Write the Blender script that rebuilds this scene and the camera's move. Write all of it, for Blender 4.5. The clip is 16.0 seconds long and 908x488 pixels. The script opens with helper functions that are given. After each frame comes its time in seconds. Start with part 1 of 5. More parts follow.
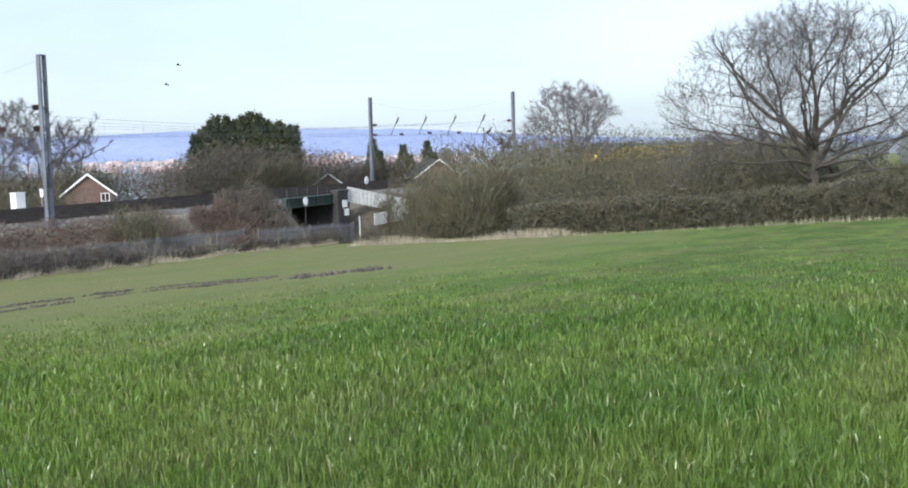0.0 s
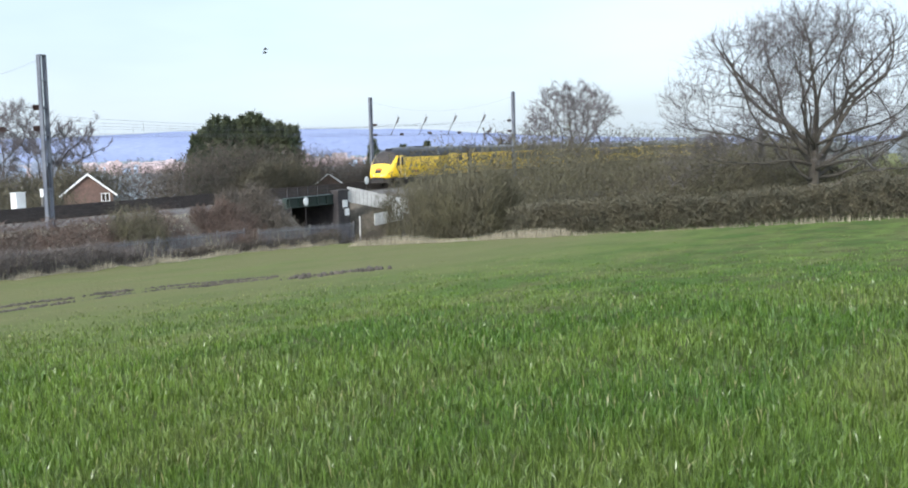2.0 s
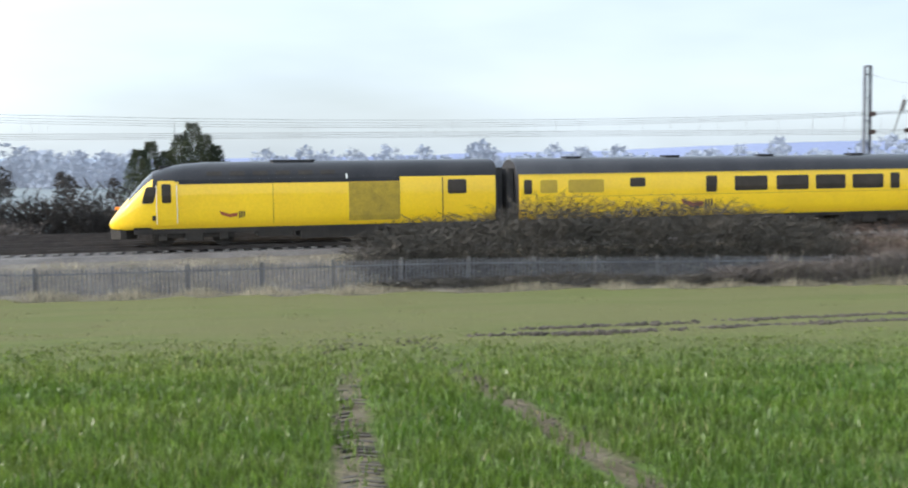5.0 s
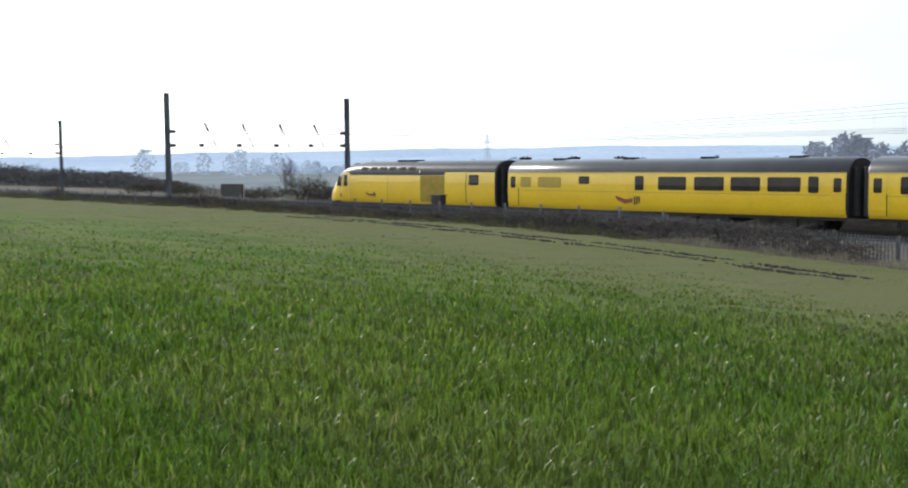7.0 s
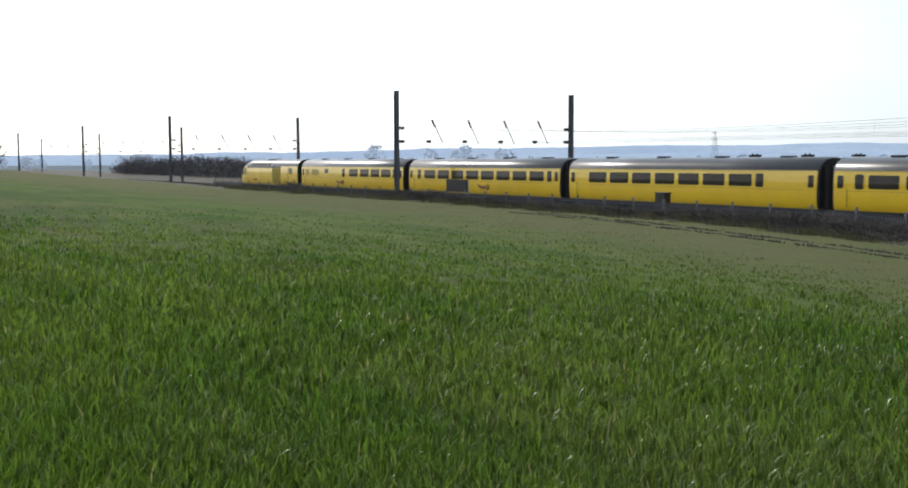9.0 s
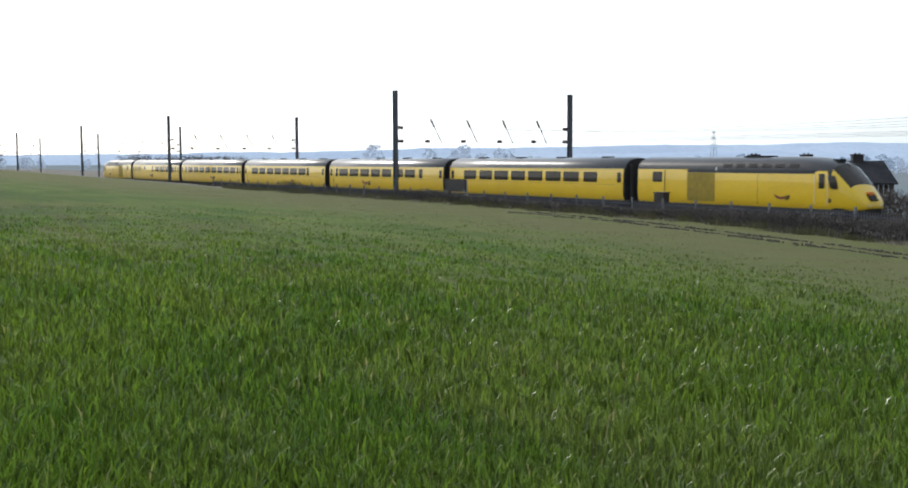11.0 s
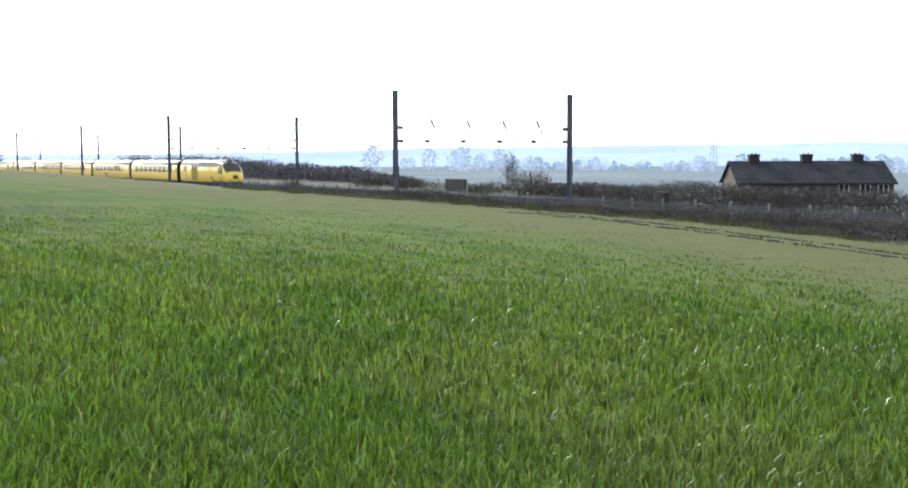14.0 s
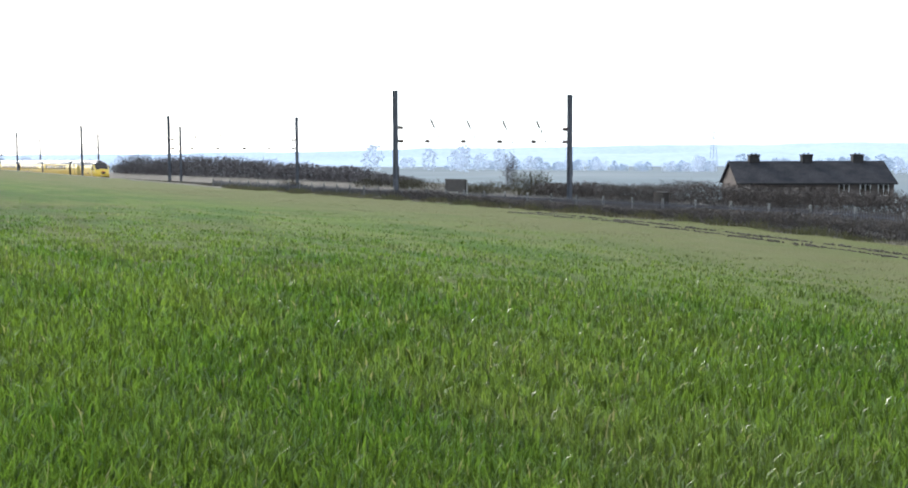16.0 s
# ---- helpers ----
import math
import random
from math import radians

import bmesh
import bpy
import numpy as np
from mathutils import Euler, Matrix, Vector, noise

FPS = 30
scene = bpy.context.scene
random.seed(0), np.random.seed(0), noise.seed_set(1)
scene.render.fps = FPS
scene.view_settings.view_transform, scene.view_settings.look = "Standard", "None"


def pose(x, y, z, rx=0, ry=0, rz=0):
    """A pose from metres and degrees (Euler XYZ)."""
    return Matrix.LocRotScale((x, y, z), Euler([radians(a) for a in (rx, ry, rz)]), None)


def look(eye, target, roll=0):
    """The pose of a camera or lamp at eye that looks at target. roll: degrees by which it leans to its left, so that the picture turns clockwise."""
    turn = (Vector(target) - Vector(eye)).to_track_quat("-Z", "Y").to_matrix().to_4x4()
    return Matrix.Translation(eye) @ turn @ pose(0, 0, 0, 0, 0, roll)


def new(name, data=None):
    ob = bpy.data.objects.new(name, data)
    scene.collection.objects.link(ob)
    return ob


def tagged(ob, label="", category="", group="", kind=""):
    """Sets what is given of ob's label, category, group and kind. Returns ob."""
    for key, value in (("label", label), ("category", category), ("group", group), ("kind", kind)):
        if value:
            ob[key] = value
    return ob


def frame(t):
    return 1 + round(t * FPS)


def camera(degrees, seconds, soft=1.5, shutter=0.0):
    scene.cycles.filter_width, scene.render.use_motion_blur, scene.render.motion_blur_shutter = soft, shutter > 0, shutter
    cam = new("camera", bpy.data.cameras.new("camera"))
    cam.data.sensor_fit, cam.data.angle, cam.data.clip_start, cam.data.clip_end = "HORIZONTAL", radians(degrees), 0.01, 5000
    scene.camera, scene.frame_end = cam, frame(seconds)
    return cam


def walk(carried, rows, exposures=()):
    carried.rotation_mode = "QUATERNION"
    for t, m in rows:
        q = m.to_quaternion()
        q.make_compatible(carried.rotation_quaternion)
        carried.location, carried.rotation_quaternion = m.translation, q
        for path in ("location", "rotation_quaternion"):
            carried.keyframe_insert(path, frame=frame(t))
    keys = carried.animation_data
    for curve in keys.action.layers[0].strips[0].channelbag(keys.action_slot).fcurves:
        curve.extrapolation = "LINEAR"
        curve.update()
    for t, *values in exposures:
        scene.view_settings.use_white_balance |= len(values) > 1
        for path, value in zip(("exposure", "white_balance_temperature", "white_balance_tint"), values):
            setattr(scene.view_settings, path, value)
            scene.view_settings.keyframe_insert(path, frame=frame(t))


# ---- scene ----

# World: rail tops at z = 0, the railway runs along x at y = 50 to 61, the camera stands in the field at the origin.
CAM = (0.0, 0.0, 3.61)
cam = camera(44.92, 16.0, soft=1.9, shutter=0.1)


def turn(bearing, pitch, roll):
    """The camera's pose: bearing to the left of north, tilt, and lean."""
    return pose(*CAM, 0, 0, bearing) @ pose(0, 0, 0, 90 + pitch) @ pose(0, 0, 0, 0, 0, roll)


walk(cam, [
    (0.0, turn(-64.49, -5.06, -1.45)), (2.5, turn(-64.47, -5.06, -1.45)), (3.0, turn(-64.33, -5.10, -1.45)), (3.25, turn(-63.9, -5.10, -1.4)),
    (3.5, turn(-61.2, -5.08, -1.25)), (3.75, turn(-56.2, -5.03, -1.1)), (4.0, turn(-50.01, -4.97, -0.95)), (4.2, turn(-44.6, -4.78, -1.0)),
    (4.5, turn(-35.62, -4.66, -1.0)), (4.6, turn(-30.95, -4.60, -1.0)), (4.8, turn(-23.2, -4.45, -0.9)), (5.0, turn(-14.02, -4.30, -0.7)), (5.2, turn(-6.40, -4.25, -0.7)),
    (7.3, turn(52.70, -4.42, -0.3)), (7.5, turn(56.14, -4.48, -0.2)), (8.0, turn(57.91, -4.41, -0.18)),
    (8.5, turn(57.72, -4.40, -0.2)), (9.2, turn(57.66, -4.38, -0.18)), (11.3, turn(57.60, -4.40, -0.18)), (16.0, turn(57.60, -4.40, -0.18))],
    exposures=[(0.0, 0.29, 6150, 10), (4.0, 0.28, 6200, 10), (5.2, 0.26, 6450, 10), (7.3, -0.49, 6500, 10), (8.0, -0.61, 6450, 10), (9.2, -0.72, 6450, 10), (11.3, -0.48, 6450, 10), (11.9, -0.02, 6350, 10), (12.6, 0.11, 6300, 10), (16.0, 0.14, 6300, 10)])

# ---- light ----
SUN_BEARING, SUN_HEIGHT = 94.0, 31.0
world = bpy.data.worlds.new("sky")
scene.world = world
world.use_nodes = True
wn, wl = world.node_tree.nodes, world.node_tree.links
wn.clear()
sky = wn.new("ShaderNodeTexSky")
sky.sky_type, sky.sun_disc = "NISHITA", False
sky.sun_elevation, sky.sun_rotation = radians(SUN_HEIGHT), radians(-SUN_BEARING)
sky.air_density, sky.dust_density, sky.ozone_density = 1.0, 2.0, 1.0
co = wn.new("ShaderNodeTexCoord")
cloud = wn.new("ShaderNodeTexNoise")
cloud.inputs["Scale"].default_value, cloud.inputs["Detail"].default_value = 2.2, 4
stretch = wn.new("ShaderNodeMapping")
stretch.inputs["Scale"].default_value = (1, 1, 4)
veil = wn.new("ShaderNodeMapRange")
veil.inputs["From Min"].default_value, veil.inputs["From Max"].default_value = 0.3, 0.7
veil.inputs["To Min"].default_value, veil.inputs["To Max"].default_value = 0.45, 0.8
mixc = wn.new("ShaderNodeMix")
mixc.data_type = "RGBA"
mixc.inputs["B"].default_value = (8.0, 9.2, 10.2, 1)
bg = wn.new("ShaderNodeBackground")
bg.inputs["Strength"].default_value = 0.112
out = wn.new("ShaderNodeOutputWorld")
wl.new(co.outputs["Generated"], stretch.inputs["Vector"])
wl.new(stretch.outputs["Vector"], cloud.inputs["Vector"])
wl.new(cloud.outputs["Fac"], veil.inputs["Value"])
wl.new(veil.outputs["Result"], mixc.inputs["Factor"])
wl.new(sky.outputs["Color"], mixc.inputs["A"])
# thin cloud scatters forward: brighter towards the sun, falling off smoothly all round
toward = wn.new("ShaderNodeVectorMath")
toward.operation = "DOT_PRODUCT"
toward.inputs[1].default_value = (-math.sin(radians(SUN_BEARING)) * math.cos(radians(SUN_HEIGHT)), math.cos(radians(SUN_BEARING)) * math.cos(radians(SUN_HEIGHT)), math.sin(radians(SUN_HEIGHT)))
wl.new(co.outputs["Generated"], toward.inputs[0])
glow = wn.new("ShaderNodeMapRange")
glow.interpolation_type = "SMOOTHSTEP"
for key, value in (("From Min", -0.15), ("From Max", 0.9), ("To Min", 1.0), ("To Max", 2.6)):
    glow.inputs[key].default_value = value
wl.new(toward.outputs["Value"], glow.inputs["Value"])
bright = wn.new("ShaderNodeVectorMath")
bright.operation = "SCALE"
wl.new(mixc.outputs["Result"], bright.inputs[0])
wl.new(glow.outputs["Result"], bright.inputs["Scale"])
wl.new(bright.outputs["Vector"], bg.inputs["Color"])
wl.new(bg.outputs["Background"], out.inputs["Surface"])

sun = new("sun", bpy.data.lights.new("sun", "SUN"))
sun.data.energy, sun.data.angle, sun.data.color = 2.7, radians(1.5), (1.0, 0.95, 0.87)
sb, sh = radians(SUN_BEARING), radians(SUN_HEIGHT)
sun.matrix_world = look((-300 * math.sin(sb), 300 * math.cos(sb), 300 * math.tan(sh)), (0, 0, 0))


# ---- materials ----
def mat(name, c1, c2, scale=1.0, rough=0.8, bump=0.1, fine=20.0, metal=0.0, rand=0.0, grit=0.25, space="world", through_light=0.0, spec=0.5, coat=0.0):
    """A two-scale surface: patches of c1 and c2, fine grit over both, and a bump from the grit; rand varies piece by piece."""
    m = bpy.data.materials.new(name)
    m.use_nodes = True
    n, l = m.node_tree.nodes, m.node_tree.links
    b = n["Principled BSDF"]
    where = n.new("ShaderNodeNewGeometry").outputs["Position"] if space == "world" else n.new("ShaderNodeTexCoord").outputs["Object"]
    big, small = n.new("ShaderNodeTexNoise"), n.new("ShaderNodeTexNoise")
    big.inputs["Scale"].default_value, big.inputs["Detail"].default_value = scale, 5
    small.inputs["Scale"].default_value, small.inputs["Detail"].default_value = fine, 3
    l.new(where, big.inputs["Vector"]), l.new(where, small.inputs["Vector"])
    ramp = n.new("ShaderNodeMapRange")
    ramp.inputs["From Min"].default_value, ramp.inputs["From Max"].default_value = 0.35, 0.65
    l.new(big.outputs["Fac"], ramp.inputs["Value"])
    mix = n.new("ShaderNodeMix")
    mix.data_type = "RGBA"
    mix.inputs["A"].default_value, mix.inputs["B"].default_value = (*c1, 1), (*c2, 1)
    l.new(ramp.outputs["Result"], mix.inputs["Factor"])
    hsv = n.new("ShaderNodeHueSaturation")
    l.new(mix.outputs["Result"], hsv.inputs["Color"])
    val = n.new("ShaderNodeMapRange")
    val.inputs["From Min"].default_value, val.inputs["From Max"].default_value = 0.25, 0.75
    val.inputs["To Min"].default_value, val.inputs["To Max"].default_value = 1 - grit, 1 + grit
    l.new(small.outputs["Fac"], val.inputs["Value"])
    last = val.outputs["Result"]
    if rand:
        geo = n.new("ShaderNodeNewGeometry")
        r2 = n.new("ShaderNodeMapRange")
        r2.inputs["To Min"].default_value, r2.inputs["To Max"].default_value = 1 - rand, 1 + rand
        l.new(geo.outputs["Random Per Island"], r2.inputs["Value"])
        mul = n.new("ShaderNodeMath")
        mul.operation = "MULTIPLY"
        l.new(last, mul.inputs[0]), l.new(r2.outputs["Result"], mul.inputs[1])
        last = mul.outputs[0]
    l.new(last, hsv.inputs["Value"])
    l.new(hsv.outputs["Color"], b.inputs["Base Color"])
    b.inputs["Roughness"].default_value, b.inputs["Metallic"].default_value = rough, metal
    b.inputs["Specular IOR Level"].default_value, b.inputs["Coat Weight"].default_value = spec, coat
    if bump:
        bp = n.new("ShaderNodeBump")
        bp.inputs["Strength"].default_value, bp.inputs["Distance"].default_value = bump, 0.05
        l.new(small.outputs["Fac"], bp.inputs["Height"])
        l.new(bp.outputs["Normal"], b.inputs["Normal"])
    if through_light:
        tr, ms = n.new("ShaderNodeBsdfTranslucent"), n.new("ShaderNodeMixShader")
        l.new(hsv.outputs["Color"], tr.inputs["Color"])
        ms.inputs[0].default_value = through_light
        l.new(b.outputs["BSDF"], ms.inputs[1]), l.new(tr.outputs["BSDF"], ms.inputs[2])
        l.new(ms.outputs["Shader"], n["Material Output"].inputs["Surface"])
    return m


def painted_haze_mat(name, c1, c2, glow, scale=0.01):
    """Far land with the haze of miles of bright air painted into colour and glow."""
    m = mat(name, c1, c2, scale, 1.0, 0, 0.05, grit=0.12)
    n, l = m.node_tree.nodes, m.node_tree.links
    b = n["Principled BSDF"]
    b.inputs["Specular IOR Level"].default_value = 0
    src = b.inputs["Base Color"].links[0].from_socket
    # emission stands in for air light scattered in front of the land
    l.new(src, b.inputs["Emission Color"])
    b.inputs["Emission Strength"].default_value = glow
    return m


def math_node(n, l, op, a, b=None, c=None):
    k = n.new("ShaderNodeMath")
    k.operation = op
    for i, v in enumerate((a, b, c)):
        if v is None:
            continue
        if isinstance(v, (int, float)):
            k.inputs[i].default_value = v
        else:
            l.new(v, k.inputs[i])
    return k.outputs[0]


TRAM = ((0.155, 0.136), (2.58, 0.090))  # wheel lanes of the sprayer: x = a + b * y


def field_mat(name, blades):
    """Young cereal crop: green and yellowed patches, a thin tired strip along the headland, bare wheel lanes."""
    m = bpy.data.materials.new(name)
    m.use_nodes = True
    n, l = m.node_tree.nodes, m.node_tree.links
    b = n["Principled BSDF"]
    pos = n.new("ShaderNodeNewGeometry")
    sep = n.new("ShaderNodeSeparateXYZ")
    l.new(pos.outputs["Position"], sep.inputs[0])
    X, Y = sep.outputs["X"], sep.outputs["Y"]

    def noise_out(scale, detail=4, stretch_xy=(1, 1)):
        t, mp = n.new("ShaderNodeTexNoise"), n.new("ShaderNodeMapping")
        mp.inputs["Scale"].default_value = (*stretch_xy, 1)
        l.new(pos.outputs["Position"], mp.inputs["Vector"])
        l.new(mp.outputs["Vector"], t.inputs["Vector"])
        t.inputs["Scale"].default_value, t.inputs["Detail"].default_value = scale, detail
        return t.outputs["Fac"]

    def rng(v, a, bb, c=0.0, d=1.0):
        k = n.new("ShaderNodeMapRange")
        k.interpolation_type = "SMOOTHSTEP"
        for i, x in zip(("From Min", "From Max", "To Min", "To Max"), (a, bb, c, d)):
            k.inputs[i].default_value = x
        l.new(v, k.inputs["Value"])
        return k.outputs["Result"]

    def mixc(f, a, bb):
        k = n.new("ShaderNodeMix")
        k.data_type = "RGBA"
        if isinstance(f, (int, float)):
            k.inputs["Factor"].default_value = f
        else:
            l.new(f, k.inputs["Factor"])
        for s, v in (("A", a), ("B", bb)):
            if isinstance(v, tuple):
                k.inputs[s].default_value = (*v, 1)
            else:
                l.new(v, k.inputs[s])
        return k.outputs["Result"]

    patches = rng(noise_out(0.16, 4, (1, 2.5)), 0.38, 0.62)
    small = rng(noise_out(1.1, 4, (1, 1)), 0.35, 0.7)
    green = mixc(patches, GREEN_A, GREEN_B)
    tired = math_node(n, l, "MULTIPLY", rng(noise_out(0.35, 5, (0.5, 1.6)), 0.44, 0.68), 0.26 if blades else 0.46)
    col = mixc(tired, green, STRAW)
    if not blades:  # ground colour lowered to stand in for the plants' own shadowing
        deep = n.new("ShaderNodeHueSaturation")
        deep.inputs["Value"].default_value = 0.84
        l.new(col, deep.inputs["Color"])
        col = deep.outputs["Color"]
    # headland
    slant = math_node(n, l, "MULTIPLY_ADD", X, 0.20, Y)
    slant = math_node(n, l, "MAXIMUM", math_node(n, l, "MINIMUM", slant, Y), math_node(n, l, "SUBTRACT", Y, 6.5))
    wob = math_node(n, l, "MULTIPLY_ADD", noise_out(0.12, 3), 8.0, math_node(n, l, "SUBTRACT", slant, 4.0))
    head = math_node(n, l, "MULTIPLY", rng(wob, 10.0, 25.0), rng(noise_out(0.25, 4, (0.4, 1.5)), 0.25, 0.6, 0.6, 1.0))
    col = mixc(head, col, HEADLAND)
    if blades:
        rnd = pos.outputs["Random Per Island"]
        col = mixc(rng(rnd, 0.1, 1.0, 0.0, 0.5), col, (0.155, 0.21, 0.055))
        other = math_node(n, l, "FRACT", math_node(n, l, "MULTIPLY", rnd, 37.7))
        vary = n.new("ShaderNodeHueSaturation")
        l.new(col, vary.inputs["Color"])
        l.new(rng(other, 0.0, 1.0, 0.50, 1.42), vary.inputs["Value"])
        col = vary.outputs["Color"]
        dry = math_node(n, l, "GREATER_THAN", rnd, 0.98)
        col = mixc(math_node(n, l, "MULTIPLY", dry, 0.7), col, (0.36, 0.33, 0.17))
    else:
        col = mixc(0.05, col, STRAW)
        # soil, kept dark green with the shade between plants painted in
        soil = mixc(small, (0.034, 0.036, 0.016), (0.066, 0.064, 0.030))
        lanes = None
        for a, k in TRAM:
            dist = math_node(n, l, "ABSOLUTE", math_node(n, l, "SUBTRACT", X, math_node(n, l, "MULTIPLY_ADD", Y, k, a)))
            f = rng(math_node(n, l, "MULTIPLY_ADD", noise_out(3.0), 0.25, dist), 0.22, 0.36, 1.0, 0.0)
            lanes = f if lanes is None else math_node(n, l, "MAXIMUM", lanes, f)
        lanes = math_node(n, l, "MULTIPLY", lanes, rng(Y, 12.0, 19.0, 1.0, 0.08))
        # this shaded soil tone is strongest close by and fades outward
        near = rng(Y, 6.0, 20.0, 0.75, 0.05)
        col = mixc(math_node(n, l, "MULTIPLY", small, near), col, soil)
        col = mixc(lanes, col, mixc(small, (0.095, 0.08, 0.052), (0.16, 0.135, 0.095)))
    l.new(col, b.inputs["Base Color"])
    b.inputs["Roughness"].default_value = 0.30 if blades else 0.95
    b.inputs["Specular IOR Level"].default_value = 0.26 if blades else 0.04
    if blades:
        l.new(rng(other, 0.55, 1.0, 0.2, 0.65), b.inputs["Specular IOR Level"])
    if blades:
        tr, ms = n.new("ShaderNodeBsdfTranslucent"), n.new("ShaderNodeMixShader")
        lit = n.new("ShaderNodeHueSaturation")  # light that passes a leaf comes out purer and yellower
        lit.inputs["Hue"].default_value, lit.inputs["Saturation"].default_value, lit.inputs["Value"].default_value = 0.505, 1.22, 1.2
        l.new(col, lit.inputs["Color"])
        l.new(lit.outputs["Color"], tr.inputs["Color"])
        ms.inputs[0].default_value = 0.46
        l.new(b.outputs["BSDF"], ms.inputs[1]), l.new(tr.outputs["BSDF"], ms.inputs[2])
        l.new(ms.outputs["Shader"], n["Material Output"].inputs["Surface"])
    else:
        bp = n.new("ShaderNodeBump")
        bp.inputs["Strength"].default_value, bp.inputs["Distance"].default_value = 0.9, 0.12
        l.new(noise_out(9.0, 5), bp.inputs["Height"])
        l.new(bp.outputs["Normal"], b.inputs["Normal"])
    return m


GREEN_A, GREEN_B = (0.070, 0.126, 0.029), (0.120, 0.170, 0.044)
STRAW, HEADLAND = (0.185, 0.175, 0.080), (0.130, 0.130, 0.059)

M_FIELD = field_mat("crop_ground", False)
M_BLADE = field_mat("crop_blades", True)
M_ROUGH = mat("rough_grass_bank", (0.115, 0.098, 0.078), (0.075, 0.064, 0.048), 0.35, 0.95, 0.8, 3.0, grit=0.35)
# far ground: pale bluish haze put into its colour, plus a slight glow
M_FARLAND = painted_haze_mat("hazed_far_fields", (0.16, 0.185, 0.20), (0.20, 0.22, 0.23), 0.28, 0.012)
M_BALLAST = mat("ballast", (0.125, 0.115, 0.110), (0.08, 0.072, 0.070), 0.5, 0.95, 1.0, 12.0, grit=0.4)
M_RAIL = mat("rusty_rail_steel", (0.042, 0.034, 0.030), (0.066, 0.052, 0.046), 2.0, 0.6, 0.2, 30, metal=0.4)
M_SLEEPER = mat("sleeper_concrete", (0.15, 0.14, 0.13), (0.10, 0.09, 0.085), 1.5, 0.9, 0.3, 20)
M_GALV = mat("galvanised_steel", (0.15, 0.158, 0.18), (0.10, 0.108, 0.13), 1.2, 0.7, 0.1, 18, spec=0.15)
M_WIRE = mat("aged_copper_wire", (0.075, 0.08, 0.085), (0.11, 0.11, 0.115), 1.0, 0.6, 0, 10, metal=0.3)
M_INSUL = mat("brown_porcelain", (0.06, 0.035, 0.03), (0.10, 0.06, 0.05), 3.0, 0.3, 0.05, 20)
M_YELLOW = mat("yellow_coach_paint", (0.86, 0.55, 0.010), (0.80, 0.50, 0.012), 0.5, 0.35, 0.02, 9, grit=0.06, space="object", coat=0.8)
M_BLANK = mat("dull_yellow_blanked_window", (0.44, 0.30, 0.03), (0.38, 0.26, 0.03), 1.5, 0.45, 0.05, 20, grit=0.1, space="object")
M_GRILLE = mat("dirty_yellow_grille", (0.40, 0.275, 0.025), (0.30, 0.21, 0.025), 2.5, 0.7, 0.3, 25, grit=0.3, space="object")
M_ROOF = mat("sooty_dark_roof", (0.012, 0.012, 0.015), (0.022, 0.021, 0.024), 0.8, 0.32, 0.08, 15, grit=0.3, space="object", spec=0.3)
M_ROOF_GREY = mat("weathered_grey_coach_roof", (0.018, 0.018, 0.022), (0.030, 0.029, 0.033), 0.8, 0.28, 0.05, 15, grit=0.25, space="object", spec=0.42)
M_GLASS = mat("dark_tinted_glass", (0.030, 0.024, 0.020), (0.050, 0.038, 0.030), 0.7, 0.12, 0, 5, grit=0.1, space="object", spec=0.3)
M_UNDER = mat("brake_dust_underframe", (0.018, 0.015, 0.013), (0.032, 0.026, 0.021), 1.8, 0.85, 0.3, 15, grit=0.35, space="object")
M_BLACK = mat("black_rubber", (0.02, 0.018, 0.018), (0.035, 0.03, 0.028), 2.0, 0.8, 0.2, 20, space="object")
M_RED = mat("red_emblem_paint", (0.27, 0.06, 0.025), (0.22, 0.05, 0.025), 2.0, 0.4, 0, 20, space="object")
M_ORANGE = mat("orange_lamp_lens", (0.85, 0.24, 0.03), (0.80, 0.20, 0.03), 3.0, 0.2, 0, 20, space="object")
M_WHITE = mat("white_paint", (0.72, 0.72, 0.70), (0.62, 0.62, 0.60), 1.0, 0.6, 0.05, 15, grit=0.12)
M_LAMP = mat("lamp_lens", (0.75, 0.75, 0.70), (0.6, 0.6, 0.55), 3.0, 0.15, 0, 20, space="object")

# ---- building helpers ----
def link_mesh(name, verts, faces, material, smooth=False):
    me = bpy.data.meshes.new(name)
    me.from_pydata(verts, [], faces)
    me.materials.append(material)
    if smooth:
        me.polygons.foreach_set("use_smooth", [True] * len(me.polygons))
    me.update()
    return new(name, me)


def under(ob, parent, label="", m=None):
    ob.parent = parent
    if m is not None:
        ob.matrix_basis = m
    if label:
        ob["label"] = label
    return ob


